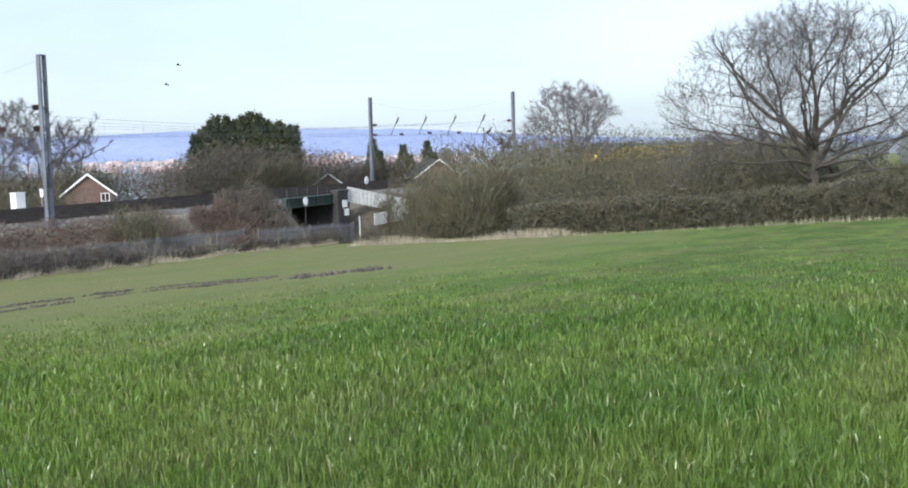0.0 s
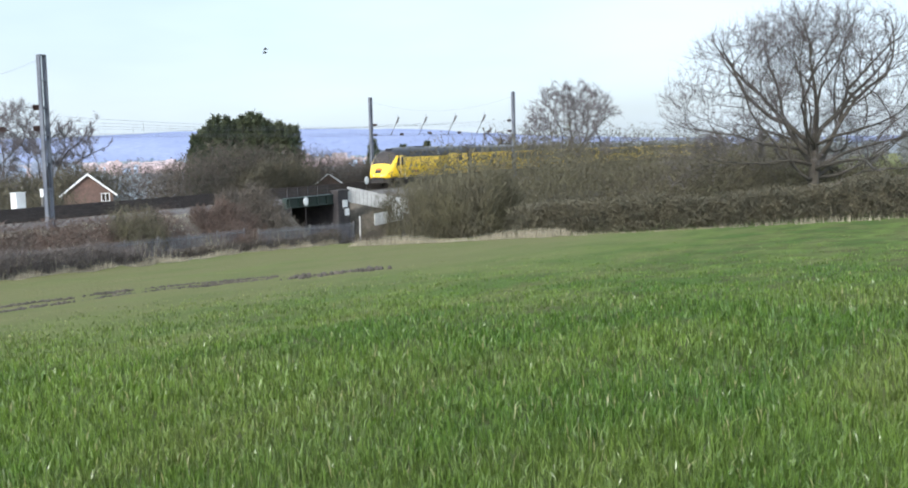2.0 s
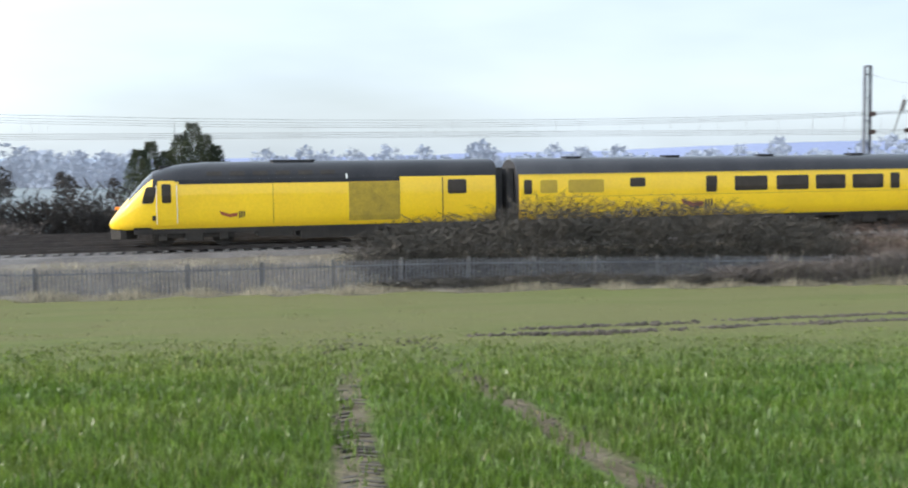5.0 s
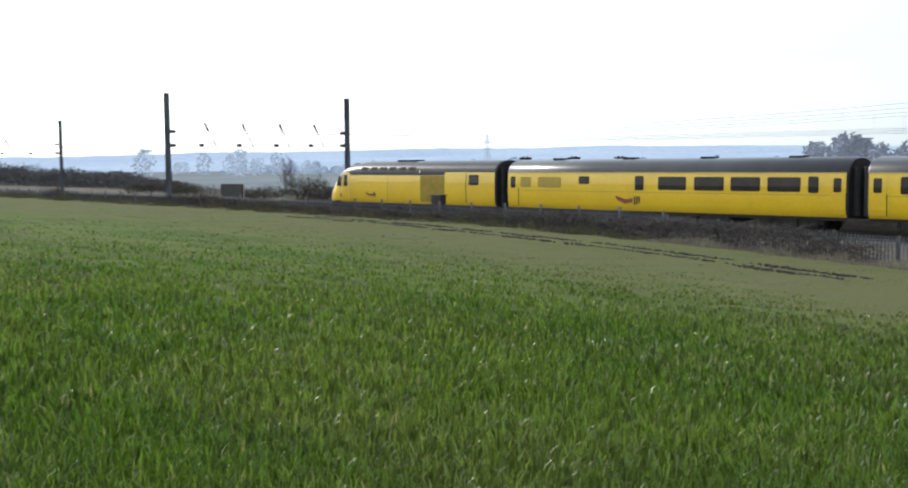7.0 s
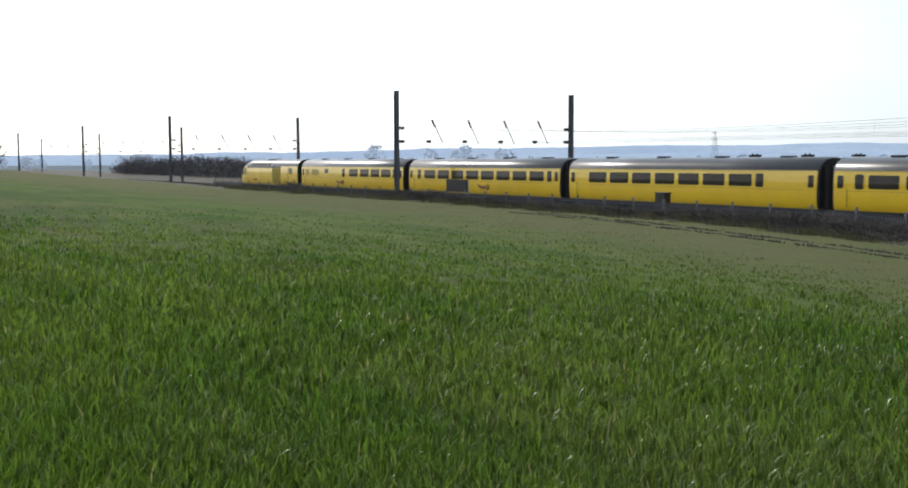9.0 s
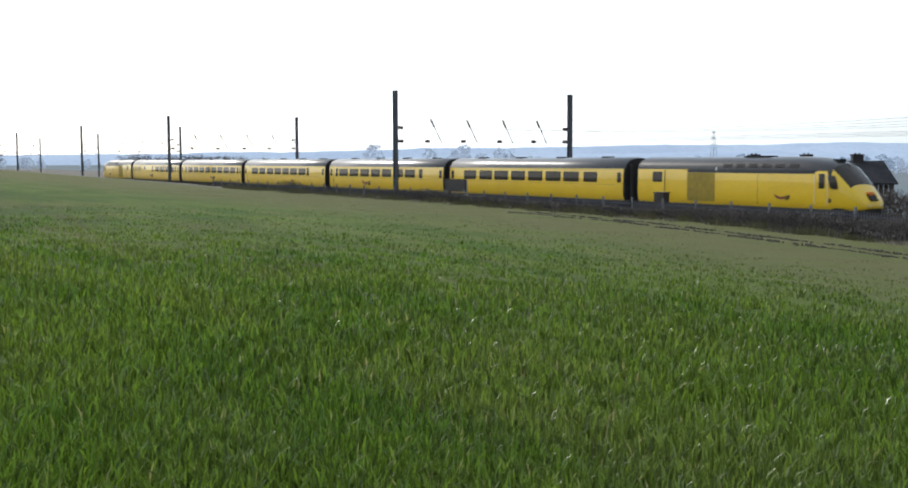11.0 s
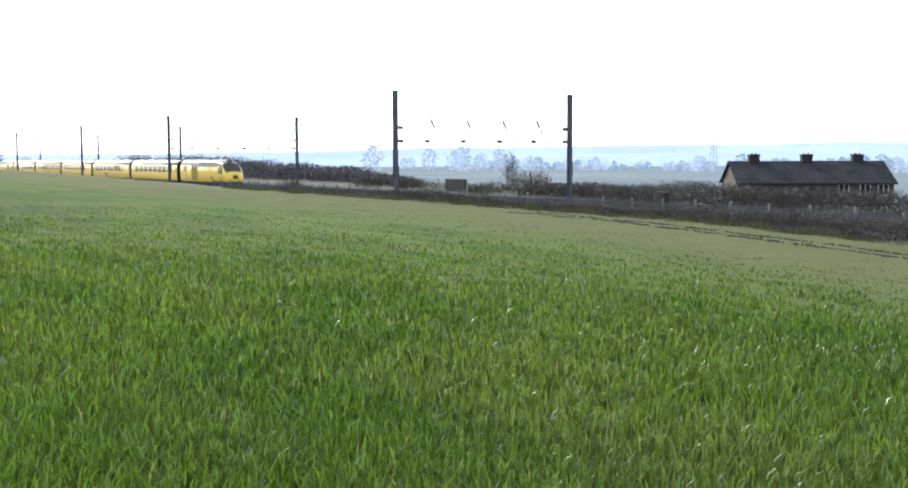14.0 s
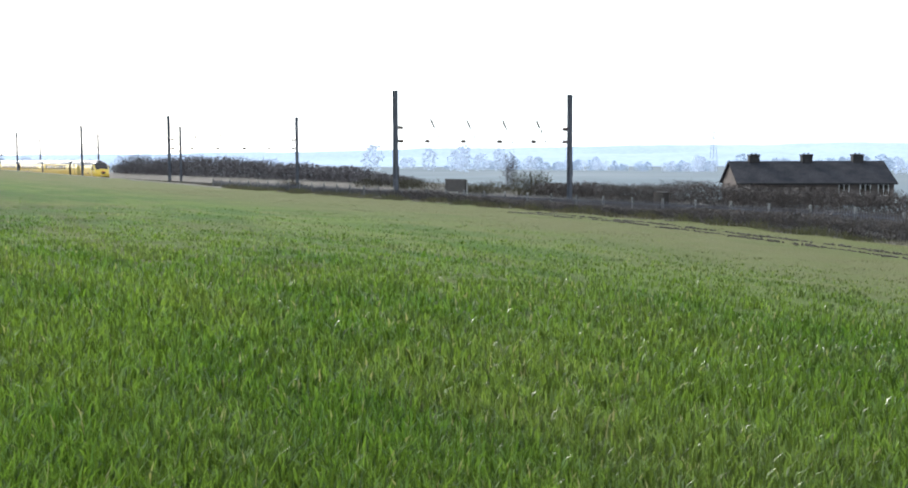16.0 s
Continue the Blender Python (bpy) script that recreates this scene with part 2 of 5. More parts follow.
class Shape:
    """Collects simple solids into one mesh."""

    def __init__(self):
        self.v, self.f = [], []

    def add(self, verts, faces):
        k = len(self.v)
        self.v += [tuple(p) for p in verts]
        self.f += [tuple(i + k for i in f) for f in faces]
        return self

    def box(self, x0, x1, y0, y1, z0, z1, cut=0.0):
        """A box with chamfered upright edges."""
        c = cut
        if c:
            ring = [(x0 + c, y0), (x1 - c, y0), (x1, y0 + c), (x1, y1 - c), (x1 - c, y1), (x0 + c, y1), (x0, y1 - c), (x0, y0 + c)]
        else:
            ring = [(x0, y0), (x1, y0), (x1, y1), (x0, y1)]
        return self.prism(ring, z0, z1)

    def prism(self, ring, z0, z1):
        n = len(ring)
        vs = [(x, y, z0) for x, y in ring] + [(x, y, z1) for x, y in ring]
        fs = [tuple(range(n))[::-1], tuple(range(n, 2 * n))] + [(i, (i + 1) % n, n + (i + 1) % n, n + i) for i in range(n)]
        return self.add(vs, fs)

    def tube(self, a, b, ra, rb=None, n=6, caps=True):
        a, b, rb = Vector(a), Vector(b), ra if rb is None else rb
        d = (b - a).normalized()
        u = d.orthogonal().normalized()
        w = d.cross(u)
        vs = []
        for p, r in ((a, ra), (b, rb)):
            for i in range(n):
                t = 2 * math.pi * i / n
                vs.append(p + u * (r * math.cos(t)) + w * (r * math.sin(t)))
        fs = [(i, (i + 1) % n, n + (i + 1) % n, n + i) for i in range(n)]
        if caps:
            fs += [tuple(range(n))[::-1], tuple(range(n, 2 * n))]
        return self.add(vs, fs)

    def beam(self, a, b, w, h):
        """A square bar from a to b: w wide across, h high."""
        a, b = Vector(a), Vector(b)
        d = (b - a).normalized()
        side = d.cross(Vector((0, 0, 1)))
        side = side.normalized() if side.length > 1e-3 else Vector((1, 0, 0))
        up = side.cross(d)
        vs = [p + side * (sx * w / 2) + up * (sz * h / 2) for p in (a, b) for sx, sz in ((-1, -1), (1, -1), (1, 1), (-1, 1))]
        return self.add(vs, [(0, 1, 2, 3), (7, 6, 5, 4), (0, 4, 5, 1), (1, 5, 6, 2), (2, 6, 7, 3), (3, 7, 4, 0)])

    def done(self, name, material, parent=None, label="", smooth=False):
        ob = link_mesh(name, self.v, self.f, material, smooth)
        if parent is not None:
            under(ob, parent, label)
        return ob


def thing(name, m, label, category, group=""):
    e = new(name)
    e.matrix_basis = m
    return tagged(e, label, category, group)


# ---- ground ----
EDGE_X = (-400, -234, -153, -113, -81, -57, -41, -29, -6, 10, 30, 44, 54, 64.5, 80, 140)
EDGE_Z = (2.6, 1.85, 1.15, 0.74, 0.53, 0.42, 0.27, -0.1, -1.15, -1.45, -1.93, -2.36, -2.62, -3.0, -3.2, -3.4)
ROW_X = (-400, -150, -60, -20, 0, 20, 40, 76, 140)
ROW_Z = (3.0, 2.45, 2.25, 2.15, 1.98, 1.05, -0.05, -1.45, -3.9)
FAR_X = (-400, -140, -60, 0, 60, 200)
FAR_Z = (0.8, 0.4, -1.0, -2.5, -3.0, -3.0)


def smooth01(t):
    t = np.clip(t, 0, 1)
    return t * t * (3 - 2 * t)


def ground_z(x, y):
    """Height of the ground: field falling to the railway, the railway's bank, low land beyond, the sunken lane."""
    x, y = np.asarray(x, float), np.asarray(y, float)
    row, edge, far = np.interp(x, ROW_X, ROW_Z), np.interp(x, EDGE_X, EDGE_Z), np.interp(x, FAR_X, FAR_Z)
    t = np.clip(y / 41, -3, 1)
    z = row + (edge - row) * np.where(t > 0, t * (1.12 - 0.12 * t), t * 0.5)
    z = z + (np.full_like(z, -0.42) - z) * smooth01((y - 42.3) / 4.0)
    z = np.where(y > 62, z + (far - z) * smooth01((y - 65.5) / 6.0), z)
    z = z - 6.0 * smooth01((y - 110) / 500)
    lane = (1 - smooth01((np.abs(x - 73.3) - 4.6) / 2.0)) * smooth01((y - 37) / 6) * (1 - smooth01((y - 76) / 30))
    z = z * (1 - lane) + -4.3 * lane
    side = smooth01((np.abs(x) - 150) / 600)
    return z - side * smooth01((np.abs(x) - 400) / 600) * 6.0


def spaced(a, b, step):
    return list(np.arange(a, b, step))


gx = [-4900, -3500, -2400, -1600, -1000, -700, -500] + spaced(-400, -100, 6) + spaced(-100, 100, 1.0) + spaced(100, 200, 8) + [200, 260, 350, 500, 800, 1300, 2200, 3500, 4900]
gy = [-4900, -2500, -1000, -400, -150, -60, -30, -15] + spaced(-8, 40, 0.9) + spaced(40, 73, 0.6) + spaced(73, 130, 4) + [130, 160, 210, 300, 420, 610, 1000, 1700, 2800, 4900]
GX, GY = np.meshgrid(gx, gy)
GZ = ground_z(GX, GY)
rough = np.random.RandomState(3).normal(0, 1, GX.shape)
GZ = GZ + rough * np.where((GY < 41) & (GY > -10) & (np.abs(GX) < 100), 0.02, 0) + rough * np.where((GY > 41) & (GY < 46.5) & (np.abs(GX) < 150), 0.07, 0)
nx, ny = len(gx), len(gy)
me = bpy.data.meshes.new("ground")
quads = [(j * nx + i, j * nx + i + 1, (j + 1) * nx + i + 1, (j + 1) * nx + i) for j in range(ny - 1) for i in range(nx - 1)]
me.from_pydata(np.stack([GX, GY, GZ], -1).reshape(-1, 3).tolist(), [], quads)
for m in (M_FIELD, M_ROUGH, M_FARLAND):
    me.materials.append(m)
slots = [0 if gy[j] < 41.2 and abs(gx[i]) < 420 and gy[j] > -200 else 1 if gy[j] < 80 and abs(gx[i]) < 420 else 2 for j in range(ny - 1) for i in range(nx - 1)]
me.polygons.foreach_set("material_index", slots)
me.polygons.foreach_set("use_smooth", [True] * len(quads))
me.update()
tagged(new("ground", me), "green crop field falling to a rough grassy railway bank", "ground", kind="structure")


def gz(x, y):
    return float(ground_z(x, y))


# crop blades, thick near the camera and thinning out
def crop():
    """Plants of a few fanning blades; ever fewer and coarser with distance."""
    rs = np.random.RandomState(11)
    m, per = 117000, 5
    r = 3.9 * np.exp(rs.rand(m) ** 1.12 * math.log(80 / 3.9))
    a = np.radians(rs.uniform(-96, 92, m))
    r[:11000], a[:11000] = 7.0 * np.sqrt(rs.rand(11000)), rs.uniform(-math.pi, math.pi, 11000)  # all round where one stands
    x, y = -np.sin(-a) * r, np.cos(a) * r
    x, y = np.where(r < 20, np.round(x / 0.125) * 0.125 + rs.normal(0, 0.03, m), x), y
    head = y + np.clip(0.2 * x, -9, 0)
    keep = (head < 21.0 + rs.normal(0, 3.6, m)) & (x < 66) & (x > -160)
    for p, q in TRAM:
        keep &= (np.abs(x - p - q * y) > 0.21 + 0.12 * rs.rand(m)) | (y < -8) | (y > 18) | (rs.rand(m) < 0.08 + 0.03 * np.clip(y - 6, 0, 12))
    keep &= rs.rand(m) < np.clip(1.5 - r / 38, 0.02, 1)
    x, y, r = (np.repeat(k[keep], per) for k in (x, y, r))
    n = len(x)
    x, y = x + rs.normal(0, 0.035, n) * np.clip(r / 8, 1, 4), y + rs.normal(0, 0.035, n) * np.clip(r / 8, 1, 4)
    z = ground_z(x, y)
    patch = 0.75 + 0.25 * np.sin(x * 0.9 + 2.0 * np.sin(y * 0.7)) * np.sin(y * 1.3 + 1.5 * np.sin(x * 0.5))
    h = np.repeat(rs.uniform(0.85, 1.15, n // per), per) * rs.uniform(0.07, 0.175, n) * (0.68 + 0.42 * patch)
    h = h * np.clip(15 / r, 0.4, 1) * np.clip((27 - y - np.clip(0.2 * x, -9, 0)) / 11, 0.3, 1)
    w = rs.uniform(0.0032, 0.0064, n) * np.clip(r / 7, 1, 2.0)
    bold = np.clip((-x - 1.0) / 3.0, 0, 1)  # the crop stands thicker on the western side
    w, h = w * (1 + 0.4 * bold), h * (1 + 0.2 * bold)
    t = rs.rand(n) * 2 * math.pi
    arch = rs.uniform(0.08, 0.62, n)
    bend = arch * h
    f = rs.rand(n) * 2 * math.pi
    dx, dy = np.cos(t) * w, np.sin(t) * w
    bx, by = np.cos(f) * bend, np.sin(f) * bend
    v = np.empty((n, 5, 3), np.float32)
    v[:, 0] = np.stack([x - dx, y - dy, z - 0.01], -1)
    v[:, 1] = np.stack([x + dx, y + dy, z - 0.01], -1)
    v[:, 2] = np.stack([x + dx * 0.9 + bx * 0.35, y + dy * 0.9 + by * 0.35, z + h * 0.62], -1)
    v[:, 3] = np.stack([x - dx * 0.9 + bx * 0.35, y - dy * 0.9 + by * 0.35, z + h * 0.62], -1)
    v[:, 4] = np.stack([x + bx, y + by, z + h * (1.05 - 0.42 * arch)], -1)
    tri = np.array([0, 1, 2, 0, 2, 3, 3, 2, 4], np.int32)
    loops = (np.arange(n, dtype=np.int32)[:, None] * 5 + tri).ravel()
    me = bpy.data.meshes.new("crop_blades")
    me.vertices.add(n * 5)
    me.vertices.foreach_set("co", v.ravel())
    me.loops.add(len(loops))
    me.loops.foreach_set("vertex_index", loops)
    me.polygons.add(n * 3)
    me.polygons.foreach_set("loop_start", np.arange(0, n * 9, 3, dtype=np.int32))
    me.materials.append(M_BLADE)
    me.update(calc_edges=True)
    tagged(new("crop_blades", me), "young green cereal crop standing in drilled rows", "crop", kind="stuff")


crop()


# ---- railway ----
TRACKS = (50.7, 54.1, 57.6, 61.0)
bed = Shape()
ring = [(47.6, -0.75), (48.6, -0.24), (62.6, -0.24), (64.2, -0.9)]
for x0, x1 in ((-700, 69.0), (69.0, 79.0), (79.0, 500)):
    cut = [(y, max(z, -0.5)) for y, z in ring] if x0 == 69.0 else ring
    vs = [(x0, y, z) for y, z in cut] + [(x1, y, z) for y, z in cut]
    bed.add(vs, [(0, 1, 2, 3), (7, 6, 5, 4), (0, 4, 5, 1), (1, 5, 6, 2), (2, 6, 7, 3), (3, 7, 4, 0)])
tagged(bed.done("track_bed", M_BALLAST), "grey-brown stone ballast bed under four tracks", "ballast", kind="structure")


def rail_track(yc):
    e = thing("railway_track", pose(0, yc, 0), "railway track of rusty steel rails on concrete sleepers", "track", "tracks of the main line")
    for side in (-0.75, 0.75):
        s = Shape()
        for w, z0, z1 in ((0.07, -0.05, 0.0), (0.02, -0.12, -0.05), (0.14, -0.15, -0.12)):
            s.box(-700, 500, side - w / 2, side + w / 2, z0, z1)
        s.done("rail", M_RAIL, e)
    s = Shape()
    for i in range(-230, 230):
        x = i * 0.65
        s.box(x - 0.13, x + 0.13, -1.25, 1.25, -0.26, -0.155)
    tagged(s.done("sleeper_run", M_SLEEPER, e), kind="stuff")
    return e


for yc in TRACKS:
    rail_track(yc)


# ---- overhead line ----
MAST_TOP = 9.45


batten = Shape().box(-0.19, 0.19, -0.10, 0.10, 0, 0.07)
batten_mesh = bpy.data.meshes.new("batten_plate")
batten_mesh.from_pydata(batten.v, [], batten.f)
batten_mesh.materials.append(M_GALV)


def mast(x, y, top):
    e = thing("overhead_line_mast", pose(x, y, 0), "tall grey galvanised steel overhead line mast beside the tracks", "mast", "overhead line masts")
    base = gz(x, y) - 0.1 if y < 48 else -0.9
    s = Shape()
    # two channels side by side along the track, with a gap between
    for k in (-1, 1):
        s.box(k * 0.21 - 0.02, k * 0.21 + 0.02, -0.13, 0.13, base, top, 0.005)
        for flange in (-0.118, 0.118):
            s.box(k * 0.20 - 0.045, k * 0.20 + 0.045, flange - 0.012, flange + 0.012, base, top)
    s.done("column", M_GALV, e)
    for z in np.arange(base + 0.8, top, 1.5):
        under(new("batten_plate", batten_mesh), e, m=pose(0, 0, z))
    Shape().box(-0.25, 0.25, -0.15, 0.15, top, top + 0.07, 0.03).done("cap", M_GALV, e)
    Shape().box(-0.35, 0.35, -0.35, 0.35, base - 0.3, base + 0.22, 0.05).done("concrete_footing", M_SLEEPER, e)
    Shape().box(-0.17, 0.17, 0.13, 0.25, 2.0, 3.1, 0.03).done("number_plate_box", M_BLACK, e)
    return e


MASTS = ((113.5, 111.5), (45.4, 43.8), (-19.4, -19.2), (-82.6, -80.1), (-143.8, -140.6), (-190, -190), (-244, -245), (-303, -303))


def sag(a, b, drop, n):
    return [Vector(a).lerp(Vector(b), i / n) - Vector((0, 0, drop * 4 * (i / n) * (1 - i / n))) for i in range(n + 1)]


def wire(shape, pts, r):
    for p, q in zip(pts, pts[1:]):
        shape.tube(p, q, r, n=4, caps=False)


def headspan(xa, xb, ya, yb):
    e = thing("headspan", pose(0, 0, 0), "thin cross wires with insulators and registration arms spanning the tracks", "overhead wires", "headspans")
    s = Shape()
    wire(s, sag((xa, ya, 9.0), (xb, yb, 9.0), 1.3, 12), 0.006)
    wire(s, [(xa, ya, 6.35), (xb, yb, 6.35)], 0.008)
    wire(s, [(xa, ya, 5.2), (xb, yb, 5.2)], 0.008)
    s.done("span_wires", M_WIRE, e)
    for i, yc in enumerate(TRACKS):
        t = (yc - ya) / (yb - ya)
        x = xa + (xb - xa) * t
        a = Shape()
        a.tube((x, yc - 0.9, 6.9), (x, yc + 0.1, 5.05), 0.04, n=6)
        a.tube((x, yc - 0.9, 6.9), (x, yc - 0.9, 7.4), 0.02, n=5)
        a.done("registration_arm", M_WIRE, e)
        b = Shape()
        for k in range(5):
            p = Vector((x, yc - 0.98, 7.05)).lerp(Vector((x, yc - 0.72, 6.5)), k / 4)
            b.tube(p, p + Vector((0, -0.02, -0.06)), 0.16, 0.10, n=8)
        b.done("insulator", M_INSUL, e)
        c = Shape()
        for k in range(5):
            c.tube((x, yc - 1.55 + 0.09 * k, 5.2), (x, yc - 1.51 + 0.09 * k, 5.2), 0.15, 0.10, n=8)
        c.done("insulator", M_INSUL, e)
    for yy, zz in ((ya + 0.5, 6.35), (ya + 0.5, 5.2), (yb - 0.5, 6.35), (yb - 0.5, 5.2)):
        c = Shape()
        for k in range(5):
            c.tube((xa + (xb - xa) * (yy - ya) / (yb - ya), yy + 0.09 * k - 0.2, zz), (xa + (xb - xa) * (yy - ya) / (yb - ya), yy + 0.09 * k - 0.16, zz), 0.16, 0.11, n=8)
        c.done("insulator", M_INSUL, e)


for xa, xb in MASTS:
    mast(xa, 46.5, 9.15 if xa == 45.4 else MAST_TOP)
    mast(xb, 63.5, MAST_TOP)
    headspan(xa, xb, 46.5, 63.5)
for yc in TRACKS:
    e = thing("overhead_wire", pose(0, 0, 0), "thin overhead contact wire with its catenary and droppers", "overhead wires", "contact wires")
    cw, ca, dr = Shape(), Shape(), Shape()
    xs = [520] + [sum(m) / 2 for m in MASTS] + [-365, -430]
    for x0, x1 in zip(xs, xs[1:]):
        wire(cw, [(x0, yc, 5.0), (x1, yc, 5.0)], 0.010)
        top = sag((x0, yc, 6.3), (x1, yc, 6.3), 0.75, 10)
        wire(ca, top, 0.010)
        for p in top[1:-1]:
            wire(dr, [p, (p.x, yc, 5.0)], 0.005)
    cw.done("contact_wire", M_WIRE, e)
    ca.done("catenary_wire", M_WIRE, e)
    tagged(dr.done("dropper_wires", M_WIRE, e), kind="stuff")

# ---- train ----
HALF = 1.37
PROFILE = [(0.0, 0.0), (0.90, 0.0), (0.96, 0.05), (0.99, 0.14), (1.0, 0.3), (1.0, 0.5), (0.99, 0.64), (0.97, 0.735), (0.925, 0.80), (0.84, 0.868), (0.70, 0.925), (0.50, 0.968), (0.25, 0.992), (0.0, 1.0)]
FLOOR_Z, ROOF_Z = 0.82, 3.72
SPLIT = 7  # the ring's point where the roof begins


def half_width(z):
    t = (z - FLOOR_Z) / (ROOF_Z - FLOOR_Z)
    return HALF * float(np.interp(t, [p[1] for p in PROFILE[1:]], [p[0] for p in PROFILE[1:]]))


def loft(stations, closed_front, closed_back):
    """Rings of a vehicle's skin: stations of x, half width, floor, roof height, squareness."""
    rings = []
    for x, w, z0, z1 in stations:
        right = [(x, -w * u, z0 + (z1 - z0) * v) for u, v in PROFILE]
        rings.append(right + [(px, -py, pz) for px, py, pz in right[-2:0:-1]])
    return rings


def skin(rings, pick, cap=()):
    """The part of a lofted skin that pick(station, around) chooses."""
    s, n = Shape(), len(rings[0])
    for i in range(len(rings) - 1):
        for j in range(n):
            if pick(i, min(j, n - 1 - j)):
                q = [rings[i][j], rings[i + 1][j], rings[i + 1][(j + 1) % n], rings[i][(j + 1) % n]]
                s.add(q, [(0, 1, 2, 3)])
    for i in cap:
        s.add(rings[i], [tuple(range(n)) if i else tuple(range(n))[::-1]])
    bm = bmesh.new()
    vs = [bm.verts.new(p) for p in s.v]
    for f in s.f:
        bm.faces.new([vs[i] for i in f])
    bmesh.ops.remove_doubles(bm, verts=bm.verts, dist=0.001)
    bmesh.ops.recalc_face_normals(bm, faces=bm.faces)
    return bm


def part(name, bm, material, parent, label="", smooth=0.0):
    me = bpy.data.meshes.new(name)
    bm.to_mesh(me)
    bm.free()
    me.materials.append(material)
    if smooth:
        me.polygons.foreach_set("use_smooth", [True] * len(me.polygons))
        me.set_sharp_from_angle(angle=radians(smooth))
    return under(new(name, me), parent, label)


def pane(parent, name, material, x0, x1, z0, z1, side, label="", proud=0.012, cut=0.06, lean=0.0):
    """A rounded panel let into the vehicle's side, following its curve; lean shifts its top along x."""
    levels = sorted({z0, z0 + cut, z1 - cut, z1} | {FLOOR_Z + (ROOF_Z - FLOOR_Z) * v for _, v in PROFILE if z0 + cut < FLOOR_Z + (ROOF_Z - FLOOR_Z) * v < z1 - cut})
    vs, fs = [], []
    for z in levels:
        c = cut if z in (z0, z1) else 0.0
        for d in (proud, -0.03):
            for x in (x0 + c, x1 - c):
                vs.append((x + lean * (z - z0), side * (half_width(z) + d), z))
    n = len(levels)
    for k in range(n - 1):
        a, b = 4 * k, 4 * k + 4
        fs += [(a, a + 1, b + 1, b), (a + 1, a + 3, b + 3, b + 1), (a + 2, a, b, b + 2)]
    fs += [(2, 3, 1, 0), (4 * n - 4, 4 * n - 3, 4 * n - 1, 4 * n - 2)]
    if side > 0:
        fs = [f[::-1] for f in fs]
    return under(link_mesh(name, vs, fs, material), parent, label)


def window(parent, x0, x1, z0, z1, side, lean=0.0):
    w = pane(parent, "window_frame", M_BLACK, x0 - 0.05, x1 + 0.05, z0 - 0.05, z1 + 0.05, side, proud=0.006, lean=lean)
    pane(w, "glass", M_GLASS, x0, x1, z0, z1, side, "dark tinted glass", proud=0.014, lean=lean)


def bogie(parent, xc):
    b = Shape()
    for s in (-1, 1):
        b.box(xc - 1.75, xc + 1.75, s * 1.02 - 0.09, s * 1.02 + 0.09, 0.42, 0.66, 0.03)
        b.box(xc - 0.4, xc + 0.4, s * 1.08 - 0.12, s * 1.08 + 0.12, 0.28, 0.80, 0.05)
        for ax in (-1.3, 1.3):
            b.box(xc + ax - 0.2, xc + ax + 0.2, s * 1.05 - 0.14, s * 1.05 + 0.14, 0.32, 0.62, 0.05)
    b.box(xc - 0.3, xc + 0.3, -1.0, 1.0, 0.5, 0.82)
    fr = b.done("bogie", M_UNDER, parent)
    for ax in (-1.3, 1.3):
        w = Shape()
        for s in (-1, 1):
            w.tube((xc + ax, s * 0.70, 0.46), (xc + ax, s * 0.84, 0.46), 0.46, n=20)
            w.tube((xc + ax, s * 0.66, 0.46), (xc + ax, s * 0.70, 0.46), 0.49, n=20)
        w.tube((xc + ax, -0.7, 0.46), (xc + ax, 0.7, 0.46), 0.09, n=8)
        w.done("wheelset", M_UNDER, fr)


def boxes_under(parent, spans):
    for x0, x1, z0 in spans:
        s = Shape()
        s.box(x0, x1, -1.2, 1.2, z0, 0.82, 0.06)
        s.done("underfloor_equipment", M_UNDER, parent)


def emblem(parent, x, z, side, size):
    """A plain red crest-like device with a dark tail."""
    s = Shape()
    y0, y1 = side * (half_width(z) - 0.01), side * (half_width(z) + 0.016)
    a, b = min(y0, y1), max(y0, y1)
    k = -side * size
    ring = [(x + u * k, z + v * size) for u, v in ((-0.5, 0.10), (-0.42, -0.05), (-0.1, -0.16), (0.2, -0.12), (0.22, 0.02), (-0.1, -0.02))]
    vs = [(p, a, q) for p, q in ring] + [(p, b, q) for p, q in ring]
    n = len(ring)
    s.add(vs, [tuple(range(n)), tuple(range(n, 2 * n))[::-1]] + [(i, n + i, n + (i + 1) % n, (i + 1) % n) for i in range(n)])
    s.done("emblem", M_RED, parent, "plain red painted emblem")
    t = Shape()
    for k in range(3):
        c = x - side * (0.295 + 0.09 * k) * size
        t.box(c - 0.025 * size, c + 0.025 * size, a, b, z - (0.2 - 0.03 * k) * size, z + 0.08 * size)
    t.done("emblem_tail", M_BLACK, parent)


